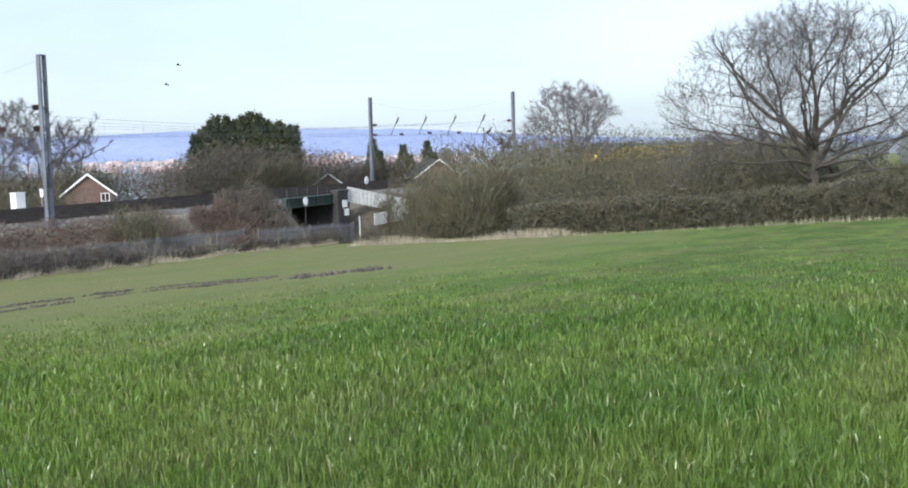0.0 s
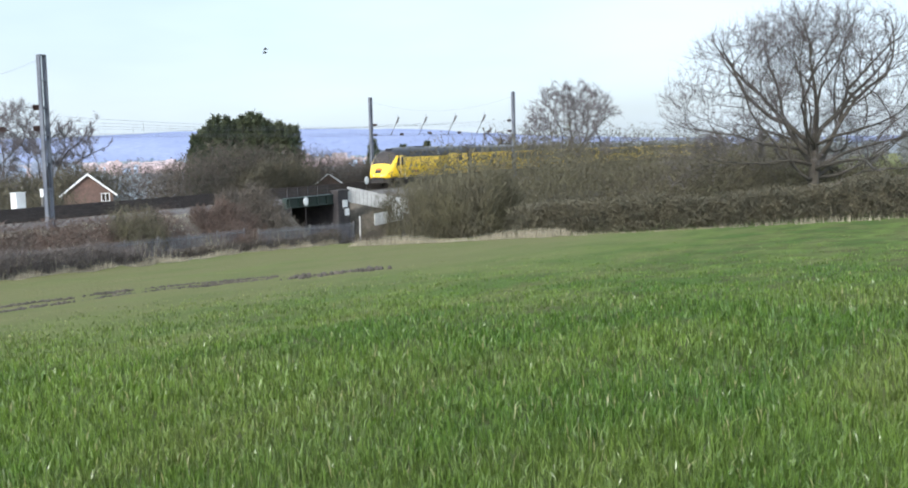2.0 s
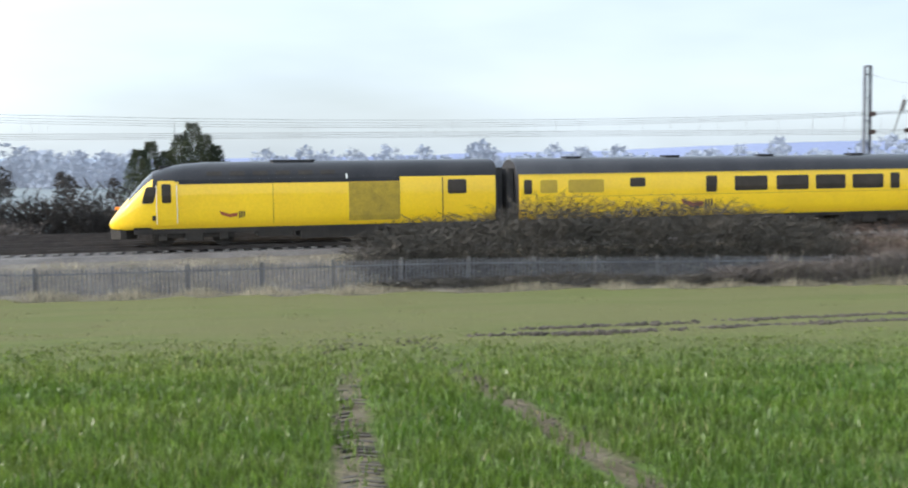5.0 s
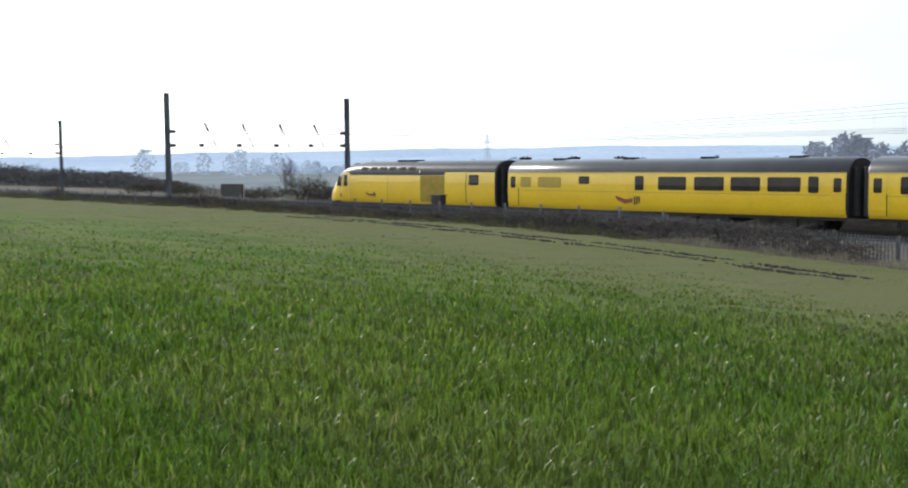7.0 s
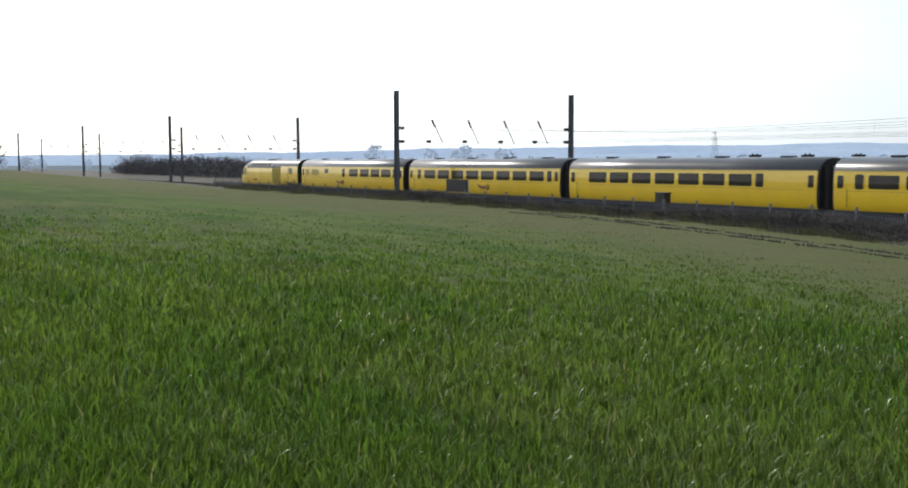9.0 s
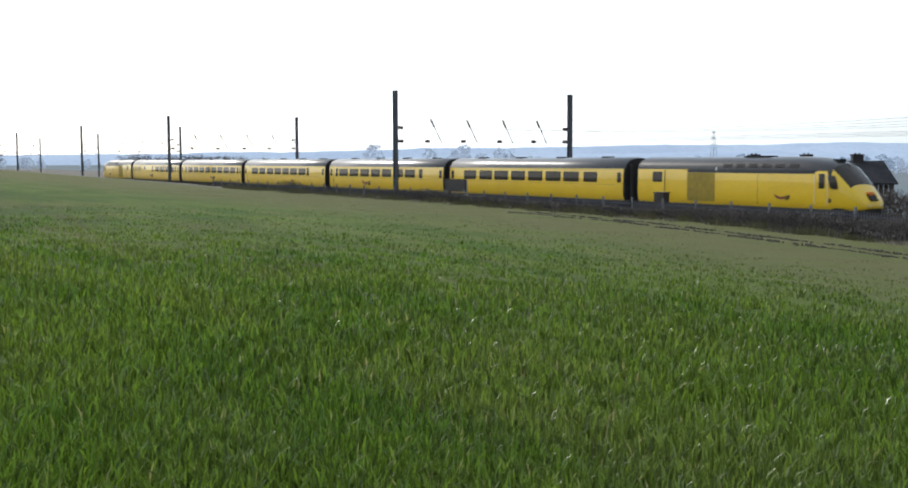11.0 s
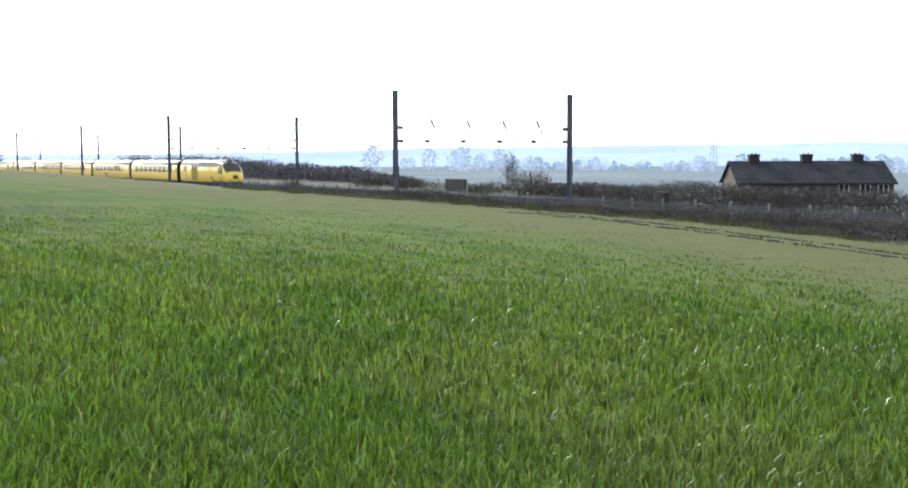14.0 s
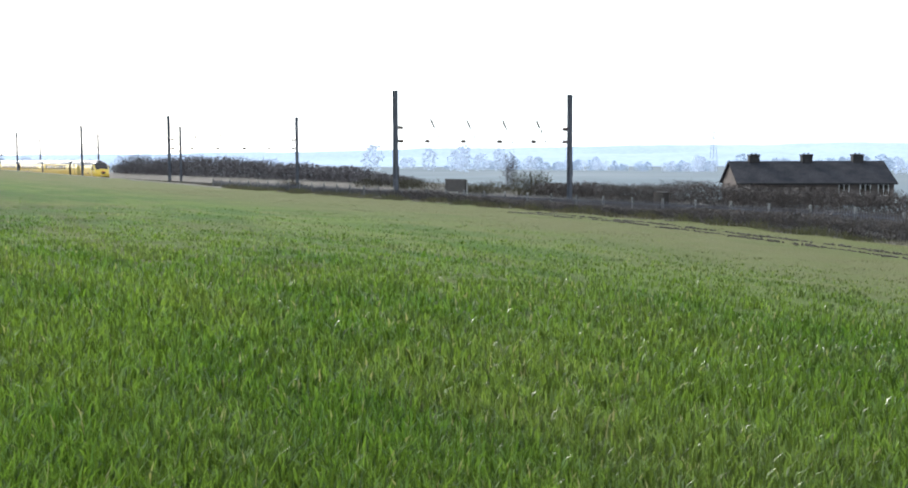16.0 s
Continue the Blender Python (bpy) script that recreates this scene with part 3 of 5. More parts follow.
def power_car(m, group):
    """x runs from the nose at 0 back to the gangway end at -17.5."""
    e = thing("power_car", m, "bright yellow diesel power car with a black roof and wedge nose", "locomotive", group)
    st = [(0.03, 0.60, 0.93, 1.14), (-0.06, 0.80, 0.86, 1.30), (-0.22, 0.95, 0.82, 1.52), (-0.48, 1.08, 0.80, 1.84), (-0.80, 1.20, 0.80, 2.20),
          (-1.12, 1.28, 0.81, 2.58), (-1.48, 1.33, 0.82, 2.98), (-1.85, 1.36, 0.82, 3.32), (-2.4, HALF, 0.82, 3.52), (-3.2, HALF, 0.82, 3.65), (-4.2, HALF, 0.82, ROOF_Z),
          (-10.3, HALF, 0.82, ROOF_Z), (-12.8, HALF, 0.82, ROOF_Z), (-17.3, HALF, 0.82, ROOF_Z), (-17.42, HALF - 0.05, 0.85, ROOF_Z - 0.05)]
    rings = loft(st, True, True)
    shield = lambda i, j: 4 <= i <= 6 and j >= 9
    roof = lambda i, j: 7 <= i < len(st) - 2 and j >= SPLIT
    part("body", skin(rings, lambda i, j: i < len(st) - 2 and not shield(i, j) and not roof(i, j), (0,)), M_YELLOW, e, "glossy bright yellow body", 35)
    part("roof", skin(rings, roof), M_ROOF, e, "sooty black roof", 40)
    part("windscreen", skin(rings, shield), M_GLASS, e, "dark raked windscreen", 30)
    part("end_wall", skin(rings[-2:], lambda i, j: True, (1,)), M_BLACK, e, "black end wall")
    part("gangway_end", Shape_bm(lambda s: s.box(-17.75, -17.38, -1.0, 1.0, 0.9, 3.3, 0.1)), M_BLACK, e)
    # buffer beam, skirt, lamps and horn grille on the nose
    part("front_skirt", Shape_bm(lambda s: s.box(-1.1, -0.02, -1.0, 1.0, 0.40, 0.88, 0.42)), M_UNDER, e, "black front skirt")
    part("lamp_panel", Shape_bm(lambda s: s.box(-0.5, 0.02, -0.62, 0.62, 1.0, 1.12, 0.14)), M_BLACK, e, "black lamp recess")
    part("nose_grille", Shape_bm(lambda s: s.beam((-0.05, 0, 1.32), (-0.30, 0, 1.66), 0.62, 0.10)), M_BLACK, e)
    for y in (-0.42, 0.42):
        part("headlamp", Shape_bm(lambda s: s.tube((-0.04, y, 1.06), (0.035, y, 1.06), 0.055, n=12)), M_LAMP, e, "round white headlamp")
    part("marker_lamp", Shape_bm(lambda s: s.box(-0.62, -0.20, -0.24, 0.24, 1.55, 1.78, 0.08)), M_ORANGE, e, "orange lamp housing on the nose")
    part("windscreen_pillar", Shape_bm(lambda s: s.beam((-0.80, 0, 2.20), (-1.85, 0, 3.32), 0.06, 0.05)), M_BLACK, e)
    for side in (1, -1):
        window(e, -1.80, -1.42, 2.0, 2.62, side, lean=-0.28)
        d = pane(e, "cab_door", M_YELLOW, -2.80, -2.05, 0.98, 2.92, side, proud=0.02, cut=0.05)
        pane(d, "glass", M_GLASS, -2.62, -2.22, 1.95, 2.78, side, "dark door glass", proud=0.03, cut=0.05)
        for x in (-2.0, -2.86):
            part("handrail", Shape_bm(lambda s: s.tube((x, side * (HALF + 0.05), 1.05), (x, side * (HALF + 0.05), 2.75), 0.016, n=6)), M_LAMP, e)
        g = pane(e, "radiator_grille", M_GRILLE, -12.75, -10.4, 1.0, 2.74, side, "dirty slatted radiator grille", proud=0.01, cut=0.03)
        for k in range(13):
            x = -12.66 + 0.18 * k
            pane(g, "slat", M_GRILLE, x, x + 0.07, 1.05, 2.70, side, proud=0.018, cut=0.01)
        pane(e, "roof_rail", M_LAMP, -10.36, -10.28, 2.9, 3.12, side, proud=0.03, cut=0.02)
        pane(e, "cantrail_band", M_ROOF, -12.75, -2.95, 2.76, 2.96, side, "sooty black band under the roof", proud=0.012, cut=0.01)
        pane(e, "luggage_door", M_YELLOW, -16.1, -14.75, 0.98, 2.95, side, proud=0.003, cut=0.03)
        pane(e, "door_seam", M_BLACK, -14.78, -14.74, 1.0, 2.9, side, proud=0.02, cut=0.01)
        window(e, -15.85, -15.05, 2.18, 2.74, side)
        pane(e, "panel_seam", M_UNDER, -7.02, -7.0, 0.95, 2.95, side, proud=0.004, cut=0.005)
        pane(e, "sole_bar", M_UNDER, -17.3, -1.0, 0.60, 0.90, side, proud=-0.01, cut=0.02)
        emblem(e, -5.2, 1.45, side, 1.1)
        pane(e, "door_lock", M_BLACK, -1.95, -1.8, 1.2, 1.42, side, proud=0.02, cut=0.03)
        for k in range(6):
            pane(e, "roof_vent", M_UNDER, -9.8 + 1.0 * k, -9.15 + 1.0 * k, 3.10, 3.30, side, proud=0.02, cut=0.02)
    part("exhaust_housing", Shape_bm(lambda s: s.box(-9.0, -7.0, -0.45, 0.45, ROOF_Z - 0.12, ROOF_Z + 0.06, 0.1)), M_ROOF, e)
    part("horn_cover", Shape_bm(lambda s: s.box(-2.6, -2.1, -0.3, 0.3, 3.42, 3.58, 0.08)), M_ROOF, e)
    boxes_under(e, [(-11.8, -8.2, 0.28), (-7.9, -6.3, 0.40)])
    bogie(e, -3.55)
    bogie(e, -13.9)
    return e


def Shape_bm(draw):
    s = Shape()
    draw(s)
    bm = bmesh.new()
    vs = [bm.verts.new(p) for p in s.v]
    for f in s.f:
        bm.faces.new([vs[i] for i in f])
    bmesh.ops.recalc_face_normals(bm, faces=bm.faces)
    return bm


def coach(m, windows, narrow, blanks, emblem_at, label):
    """x runs from the leading end at 0 to -22.1."""
    e = thing("railway_coach", m, label, "railway coach", "coaches of the train")
    L = 22.1
    st = [(0.0, HALF - 0.05, 0.86, ROOF_Z - 0.06), (-0.1, HALF, 0.82, ROOF_Z), (-7, HALF, 0.82, ROOF_Z), (-15, HALF, 0.82, ROOF_Z), (-L + 0.1, HALF, 0.82, ROOF_Z), (-L, HALF - 0.05, 0.86, ROOF_Z - 0.06)]
    rings = loft(st, True, True)
    part("body", skin(rings, lambda i, j: j < SPLIT and 0 < i < 4), M_YELLOW, e, "bright yellow body side", 35)
    part("roof", skin(rings, lambda i, j: j >= SPLIT), M_ROOF_GREY, e, "dark grey roof", 40)
    part("end_wall", skin(rings[:2], lambda i, j: j < SPLIT, (0,)), M_BLACK, e, "black end wall")
    part("end_wall", skin(rings[-2:], lambda i, j: j < SPLIT, (1,)), M_BLACK, e, "black end wall")
    for x0, x1 in ((-0.02, 0.36), (-L - 0.36, -L + 0.02)):
        part("gangway", Shape_bm(lambda s: s.box(x0, x1, -0.95, 0.95, 0.9, 3.25, 0.08)), M_BLACK, e, "black ribbed gangway")
    for side in (1, -1):
        for a, b in windows:
            window(e, -b, -a, 2.06 if b - a > 1 else 2.34, 2.68, side)
        for a, b in narrow:
            window(e, -b, -a, 2.02, 2.72, side)
        for a, b in blanks:
            pane(e, "blanked_window", M_BLANK, -b, -a, 2.06, 2.68, side, "plated-over window in dull yellow", proud=0.01)
        for a, b in ((0.12, 0.95), (L - 0.95, L - 0.12)):
            d = pane(e, "door", M_YELLOW, -b, -a, 0.95, 2.9, side, proud=0.014, cut=0.05)
            pane(d, "glass", M_GLASS, -(a + b) / 2 - 0.2, -(a + b) / 2 + 0.2, 2.02, 2.7, side, "dark door glass", proud=0.022, cut=0.05)
            pane(d, "door_seam", M_BLACK, -b - 0.03, -b, 0.95, 2.0, side, proud=0.016, cut=0.01)
        pane(e, "waist_seam", M_BLANK, -L + 0.2, -0.2, 1.86, 1.885, side, proud=0.004, cut=0.005)
        pane(e, "sole_bar", M_UNDER, -L + 0.1, -0.1, 0.66, 0.86, side, proud=-0.02, cut=0.02)
        pane(e, "gutter", M_BLANK, -L + 0.1, -0.1, 2.94, 2.97, side, proud=0.02, cut=0.008)
        if emblem_at:
            emblem(e, -emblem_at, 1.5, side, 1.7)
    for k in range(4):
        x = -3.2 - 5.2 * k
        part("roof_vent", Shape_bm(lambda s: s.box(x - 0.45, x + 0.45, -0.3, 0.3, ROOF_Z - 0.06, ROOF_Z + 0.07, 0.1)), M_ROOF, e)
    boxes_under(e, [(-9.6, -6.2, 0.32), (-13.2, -10.2, 0.26), (-15.6, -13.8, 0.36)])
    bogie(e, -3.1)
    bogie(e, -L + 3.1)
    return e


FORWARD = 180  # the train runs towards -x
YT = TRACKS[0]
lead = power_car(pose(0, YT, 0, 0, 0, FORWARD), "power cars of the train")
W8 = [(2.8, 4.5), (5.05, 6.75), (7.25, 8.95), (9.5, 11.2), (11.7, 13.4), (13.9, 15.6), (16.1, 17.8), (18.3, 20.0)]
W7 = [(2.35, 4.1), (4.6, 6.35), (6.85, 8.55), (9.05, 10.75), (11.2, 12.9), (13.35, 15.05), (15.5, 17.2)]
COACHES = [
    ([(5.75, 6.45), (11.3, 13.0), (13.6, 15.3), (15.8, 17.4), (17.9, 19.6)], [(9.75, 10.25), (20.1, 20.55)], [(1.15, 2.0), (2.55, 4.35)], 9.2, "bright yellow railway coach with plated-over windows and dark roof"),
    (W8, [(1.65, 2.1), (20.5, 20.95)], [], 12.0, "bright yellow railway coach with eight dark windows a side"),
    (W7, [(17.6, 18.1)], [], 0, "bright yellow railway coach with seven dark windows a side"),
    (W7, [(1.5, 1.95), (18.0, 18.5)], [], 8.0, "bright yellow railway coach with a long row of dark windows"),
    ([(2.3, 4.0), (4.6, 6.3), (6.7, 8.5), (9.0, 10.7), (11.2, 12.9), (13.4, 15.1), (15.5, 17.2), (17.8, 19.2)], [], [], 0, "bright yellow railway coach with white-edged dark windows"),
]
coaches = [coach(pose(0, YT, 0, 0, 0, FORWARD), *c) for c in COACHES]
tail = power_car(pose(0, YT, 0, 0, 0, 0), "power cars of the train")

SPEED = 30.97


def front_x(t):
    return -(2.95 + SPEED * (t - 5.0))


def motions():
    ends = (0.0, 16.0)
    walk(lead, [(t, pose(front_x(t), YT, 0, 0, 0, FORWARD)) for t in ends])
    for k, c in enumerate(coaches):
        walk(c, [(t, pose(front_x(t) + 18.35 + 23.0 * k, YT, 0, 0, 0, FORWARD)) for t in ends])
    walk(tail, [(t, pose(front_x(t) + 151.1, YT, 0, 0, 0, 0)) for t in ends])
    bird_motions()


# ---- vegetation ----
M_BARK = mat("grey_brown_bark", (0.034, 0.029, 0.023), (0.058, 0.049, 0.037), 1.5, 0.95, 0.6, 12)
M_TWIG = mat("bare_brown_twigs", (0.085, 0.070, 0.054), (0.060, 0.050, 0.040), 0.5, 0.95, 0, 6, rand=0.35)
M_TWIG_OLIVE = mat("olive_budding_twigs", (0.095, 0.086, 0.048), (0.072, 0.063, 0.040), 0.5, 0.95, 0, 6, rand=0.35)
M_TWIG_RED = mat("reddish_bramble_stems", (0.105, 0.070, 0.054), (0.08, 0.058, 0.047), 0.6, 0.95, 0, 6, rand=0.35)
M_TWIG_DARK = mat("dark_hedge_twigs", (0.060, 0.055, 0.036), (0.088, 0.076, 0.047), 0.6, 0.95, 0, 6, rand=0.35)
M_TWIG_DEEP = mat("deep_brown_bramble_stems", (0.040, 0.036, 0.030), (0.060, 0.051, 0.041), 0.6, 0.95, 0, 6, rand=0.35)
M_TWIG_BLACK = mat("blackish_bramble_stems", (0.026, 0.023, 0.022), (0.040, 0.034, 0.030), 0.6, 0.95, 0, 6, rand=0.35)
M_TWIG_GREY = mat("grey_bramble_stems", (0.115, 0.095, 0.085), (0.08, 0.068, 0.062), 0.6, 0.95, 0, 6, rand=0.4)
M_NEEDLE = mat("dark_evergreen_foliage", (0.022, 0.034, 0.016), (0.056, 0.064, 0.026), 0.7, 0.8, 0, 6, rand=0.4)
M_DRY = mat("dry_pale_grass", (0.33, 0.29, 0.21), (0.24, 0.21, 0.15), 0.6, 0.95, 0, 6, rand=0.3)
M_DRYGREEN = mat("dry_olive_grass", (0.11, 0.112, 0.045), (0.15, 0.13, 0.068), 0.6, 0.95, 0, 6, rand=0.3)


def quads_mesh(name, v, material, tri=False):
    """A mesh of loose quads (n, 4, 3) or triangles (n, 3, 3)."""
    n, k = v.shape[0], v.shape[1]
    me = bpy.data.meshes.new(name)
    me.vertices.add(n * k)
    me.vertices.foreach_set("co", v.astype(np.float32).ravel())
    me.loops.add(n * k)
    me.loops.foreach_set("vertex_index", np.arange(n * k, dtype=np.int32))
    me.polygons.add(n)
    me.polygons.foreach_set("loop_start", np.arange(0, n * k, k, dtype=np.int32))
    me.materials.append(material)
    me.update(calc_edges=True)
    return new(name, me)


def strips(p, q, w0, w1, rs):
    """Thin tapering strips from p to q, turned at random about their length."""
    d = q - p
    r = rs.normal(size=p.shape)
    s = np.cross(d, r)
    s /= np.linalg.norm(s, axis=1, keepdims=True) + 1e-9
    return np.stack([p - s * w0[:, None], p + s * w0[:, None], q + s * w1[:, None], q - s * w1[:, None]], 1)


STEMS, STOUT = 0.62, 1.18  # share of the stems that are built, and how much stouter each one is


def scrub(name, x0, x1, y0, y1, h0, h1, n, material, label, seed, thick=0.016, lumps=6, category="bushes", length=0.8, top=None):
    """A mass of bare stems and twigs on the ground between the given bounds, uneven in height, with gaps."""
    n, thick = int(n * STEMS), thick * STOUT
    rs = np.random.RandomState(seed)
    cx, cy = rs.uniform(x0, x1, lumps), rs.uniform(y0, y1, lumps)
    ch = rs.uniform(h0, h1, lumps)
    cr = rs.uniform(0.55, 1.1, lumps) * max(min(x1 - x0, y1 - y0) * 0.62, (x1 - x0) * (y1 - y0) / lumps / 3.5 / max(min(x1 - x0, y1 - y0), 0.5) * 1.8, 0.9)
    k = rs.randint(0, lumps, n)
    rad = np.sqrt(rs.rand(n))
    a = rs.rand(n) * 2 * math.pi
    x = np.clip(cx[k] + np.cos(a) * rad * cr[k], x0 - 0.6, x1 + 0.6)
    y = np.clip(cy[k] + np.sin(a) * rad * cr[k], y0 - 0.3, y1 + 0.3)
    base = ground_z(x, y) if top is None else np.full(n, top)
    full = ch[k] * np.sqrt(np.clip(1 - rad * rad * 0.75, 0.05, 1)) * rs.uniform(0.85, 1.1, n)
    z = base + full * rs.rand(n) ** 0.8
    p = np.stack([x, y, z - 0.1], -1)
    d = np.stack([rs.normal(0, 0.45, n), rs.normal(0, 0.45, n), rs.uniform(0.1, 1.0, n)], -1)
    d /= np.linalg.norm(d, axis=1, keepdims=True)
    ln = rs.uniform(0.3, 1.0, n) * length
    q = p + d * ln[:, None]
    q[:, 2] = np.minimum(q[:, 2], base + full * 1.06 + 0.15 * rs.rand(n))
    w = rs.uniform(0.5, 1.3, n) * thick
    v = strips(p, q, w, w * 0.35, rs)
    # main stems from the ground
    m = max(n // 25, 20)
    i = rs.randint(0, n, m)
    g = np.stack([cx[k[i]] + (x[i] - cx[k[i]]) * 0.5, cy[k[i]] + (y[i] - cy[k[i]]) * 0.5, base[i] - 0.15], -1)
    g[:, 2] = ground_z(g[:, 0], g[:, 1]) - 0.1 if top is None else top
    w = np.full(m, thick * 1.6)
    v = np.concatenate([v, strips(g, p[i], w, w * 0.5, rs)])
    ob = quads_mesh(name, v, material)
    return tagged(ob, label, category, kind="stuff")


def tufts(name, x0, x1, y0, y1, n, h0, h1, material, label, seed, width=0.012, along=None):
    """Standing dry grass."""
    rs = np.random.RandomState(seed)
    x, y = rs.uniform(x0, x1, n), rs.uniform(y0, y1, n)
    if along:
        x, y = along(x, y)
    cl = np.sin(x * 1.7 + 3 * np.sin(x * 0.31)) * 0.5 + 0.5
    h = rs.uniform(h0, h1, n) * (0.45 + 0.75 * cl)
    p = np.stack([x, y, ground_z(x, y) - 0.05], -1)
    q = p + np.stack([rs.normal(0, 0.25, n) * h, rs.normal(0, 0.25, n) * h, h], -1)
    w = rs.uniform(0.6, 1.3, n) * width
    return tagged(quads_mesh(name, strips(p, q, w, w * 0.3, rs), material), label, "grass", kind="stuff")


def grow(seed, height, spread, trunk_r, fork=0.22, limbs=8, twigs=9000, twig_w=0.012, depth=4, laterals=0):
    """A bare broadleaved tree: short trunk, limbs reaching out to a domed crown, side branches all along them, and twigs."""
    rs = random.Random(seed)
    nr = np.random.RandomState(seed)
    wood, ends = Shape(), []
    z0 = height * fork
    low = 0.26 if laterals else 0.42
    mid, rz = z0 + (height - z0) * low, (height - z0) * (1 - low)

    def reach(p, d):
        """How far it is from p along d to the crown's surface."""
        s, e = Vector((1 / spread, 1 / spread, 1 / rz)), Vector((p.x, p.y, p.z - mid))
        a, b = Vector((d.x * s.x, d.y * s.y, d.z * s.z)), Vector((e.x * s.x, e.y * s.y, e.z * s.z))
        qa, qb, qc = a.dot(a), 2 * a.dot(b), b.dot(b) - 1
        disc = qb * qb - 4 * qa * qc
        return max(0.5, (-qb + math.sqrt(disc)) / (2 * qa)) if disc > 0 else 0.5

    def branch(p, d, length, r, lev):
        n = max(3, min(9, int(length / 0.55)))
        spin = rs.uniform(0, 6.28)
        for i in range(n):
            t = i / n
            wob = 0.20 if lev < 2 else 0.26
            d = (d + Vector((rs.gauss(0, wob), rs.gauss(0, wob), rs.gauss(0.03, wob * 0.8)))).normalized()
            q = p + d * (length / n)
            r0, r1 = r * (1 - 0.8 * t), r * (1 - 0.8 * (t + 1 / n))
            wood.tube(p, q, max(r0, 0.010), max(r1, 0.008), n=6 if lev < 2 else 4 if lev < 3 else 3, caps=False)
            if lev >= 2 or t > 0.7:
                ends.append((p.copy(), q.copy()))
            if lev < depth and t > (0.25 if lev == 1 else 0.15):
                spin += 2.4
                u = d.orthogonal().normalized()
                v = d.cross(u)
                ang = math.radians(rs.uniform(32, 62))
                s = (d * math.cos(ang) + (u * math.cos(spin) + v * math.sin(spin)) * math.sin(ang) + Vector((0, 0, 0.12))).normalized()
                ln = min(reach(q, s) * rs.uniform(0.8, 1.0), length * rs.uniform(0.45, 0.72) * (1.1 - 0.45 * t))
                if ln > 0.45:
                    branch(q, s, ln, r1 * 0.62, lev + 1)
            p = q

    base, topz = Vector((0, 0, -0.4)), Vector((rs.gauss(0, 0.1), rs.gauss(0, 0.1), z0))
    for a, c, r0, r1 in ((base, topz * 0.3, trunk_r * 1.35, trunk_r * 1.05), (topz * 0.3, topz, trunk_r * 1.05, trunk_r * 0.9)):
        wood.tube(a, c, r0, r1, n=10, caps=False)
    if laterals:
        wood.tube(topz, topz * 1.6, trunk_r * 0.9, trunk_r * 0.45, n=10, caps=False)
    for k in range(limbs):
        a = 6.283 * k / limbs + rs.uniform(-0.3, 0.3)
        tilt = math.radians(((8, 58, 26, 48, 38, 66, 16, 52) if laterals else (14, 62, 40, 78, 30, 52, 70, 84))[k % 8] + rs.uniform(-7, 7))
        d = Vector((math.cos(a * 2.4) * math.sin(tilt), math.sin(a * 2.4) * math.sin(tilt), math.cos(tilt)))
        p = topz * (rs.uniform(0.7, 1.5) if laterals else rs.uniform(0.72, 1.0))
        branch(p, d, reach(p, d) * rs.uniform(0.92, 1.0), trunk_r * rs.uniform(0.36, 0.54), 1)
    for k in range(laterals):  # long low limbs that leave the trunk below the crown
        a = 2.4 * k + rs.uniform(-0.25, 0.25)
        tilt = math.radians(rs.uniform(54, 92))
        d = Vector((math.cos(a) * math.sin(tilt), math.sin(a) * math.sin(tilt), math.cos(tilt)))
        p = topz * rs.uniform(0.55, 1.4)
        branch(p, d, reach(p, d) * rs.uniform(0.8, 1.0), trunk_r * rs.uniform(0.26, 0.38), 1)
    P, Q = np.array([a for a, _ in ends]), np.array([c for _, c in ends])
    i = nr.randint(0, len(ends), twigs)
    t = nr.rand(twigs)[:, None]
    a = P[i] * (1 - t) + Q[i] * t
    ax = (Q[i] - P[i]) / (np.linalg.norm(Q[i] - P[i], axis=1, keepdims=True) + 1e-6)
    d = ax * 0.9 + nr.normal(0, 0.42, (twigs, 3)) + np.array([0, 0, 0.2])
    d /= np.linalg.norm(d, axis=1, keepdims=True)
    ln = nr.uniform(0.25, 0.9, twigs)[:, None] * height / 14
    w = np.full(twigs, twig_w) * nr.uniform(0.5, 1.1, twigs)
    return wood, strips(a, a + d * ln, w, w * 0.4, nr)


# paler than grey_crown_twigs; on the far thicket this paleness is painted haze
M_CROWN_PALE = mat("pale_grey_twigs", (0.150, 0.134, 0.136), (0.11, 0.098, 0.10), 0.5, 0.95, 0, 6, rand=0.3)
M_CROWN = mat("grey_crown_twigs", (0.10, 0.086, 0.08), (0.07, 0.061, 0.057), 0.5, 0.95, 0, 6, rand=0.3)


def bare_tree(x, y, z, turn_z, args, label, bark=None, twig=None):
    wood, fine = grow(**args)
    e = thing("tree", pose(x, y, z, 0, 0, turn_z), label, "tree")
    wood.done("trunk", bark or M_BARK, e, smooth=True)
    tw = quads_mesh("crown", fine, twig or M_CROWN)
    under(tw, e, "bare winter twigs")
    return e


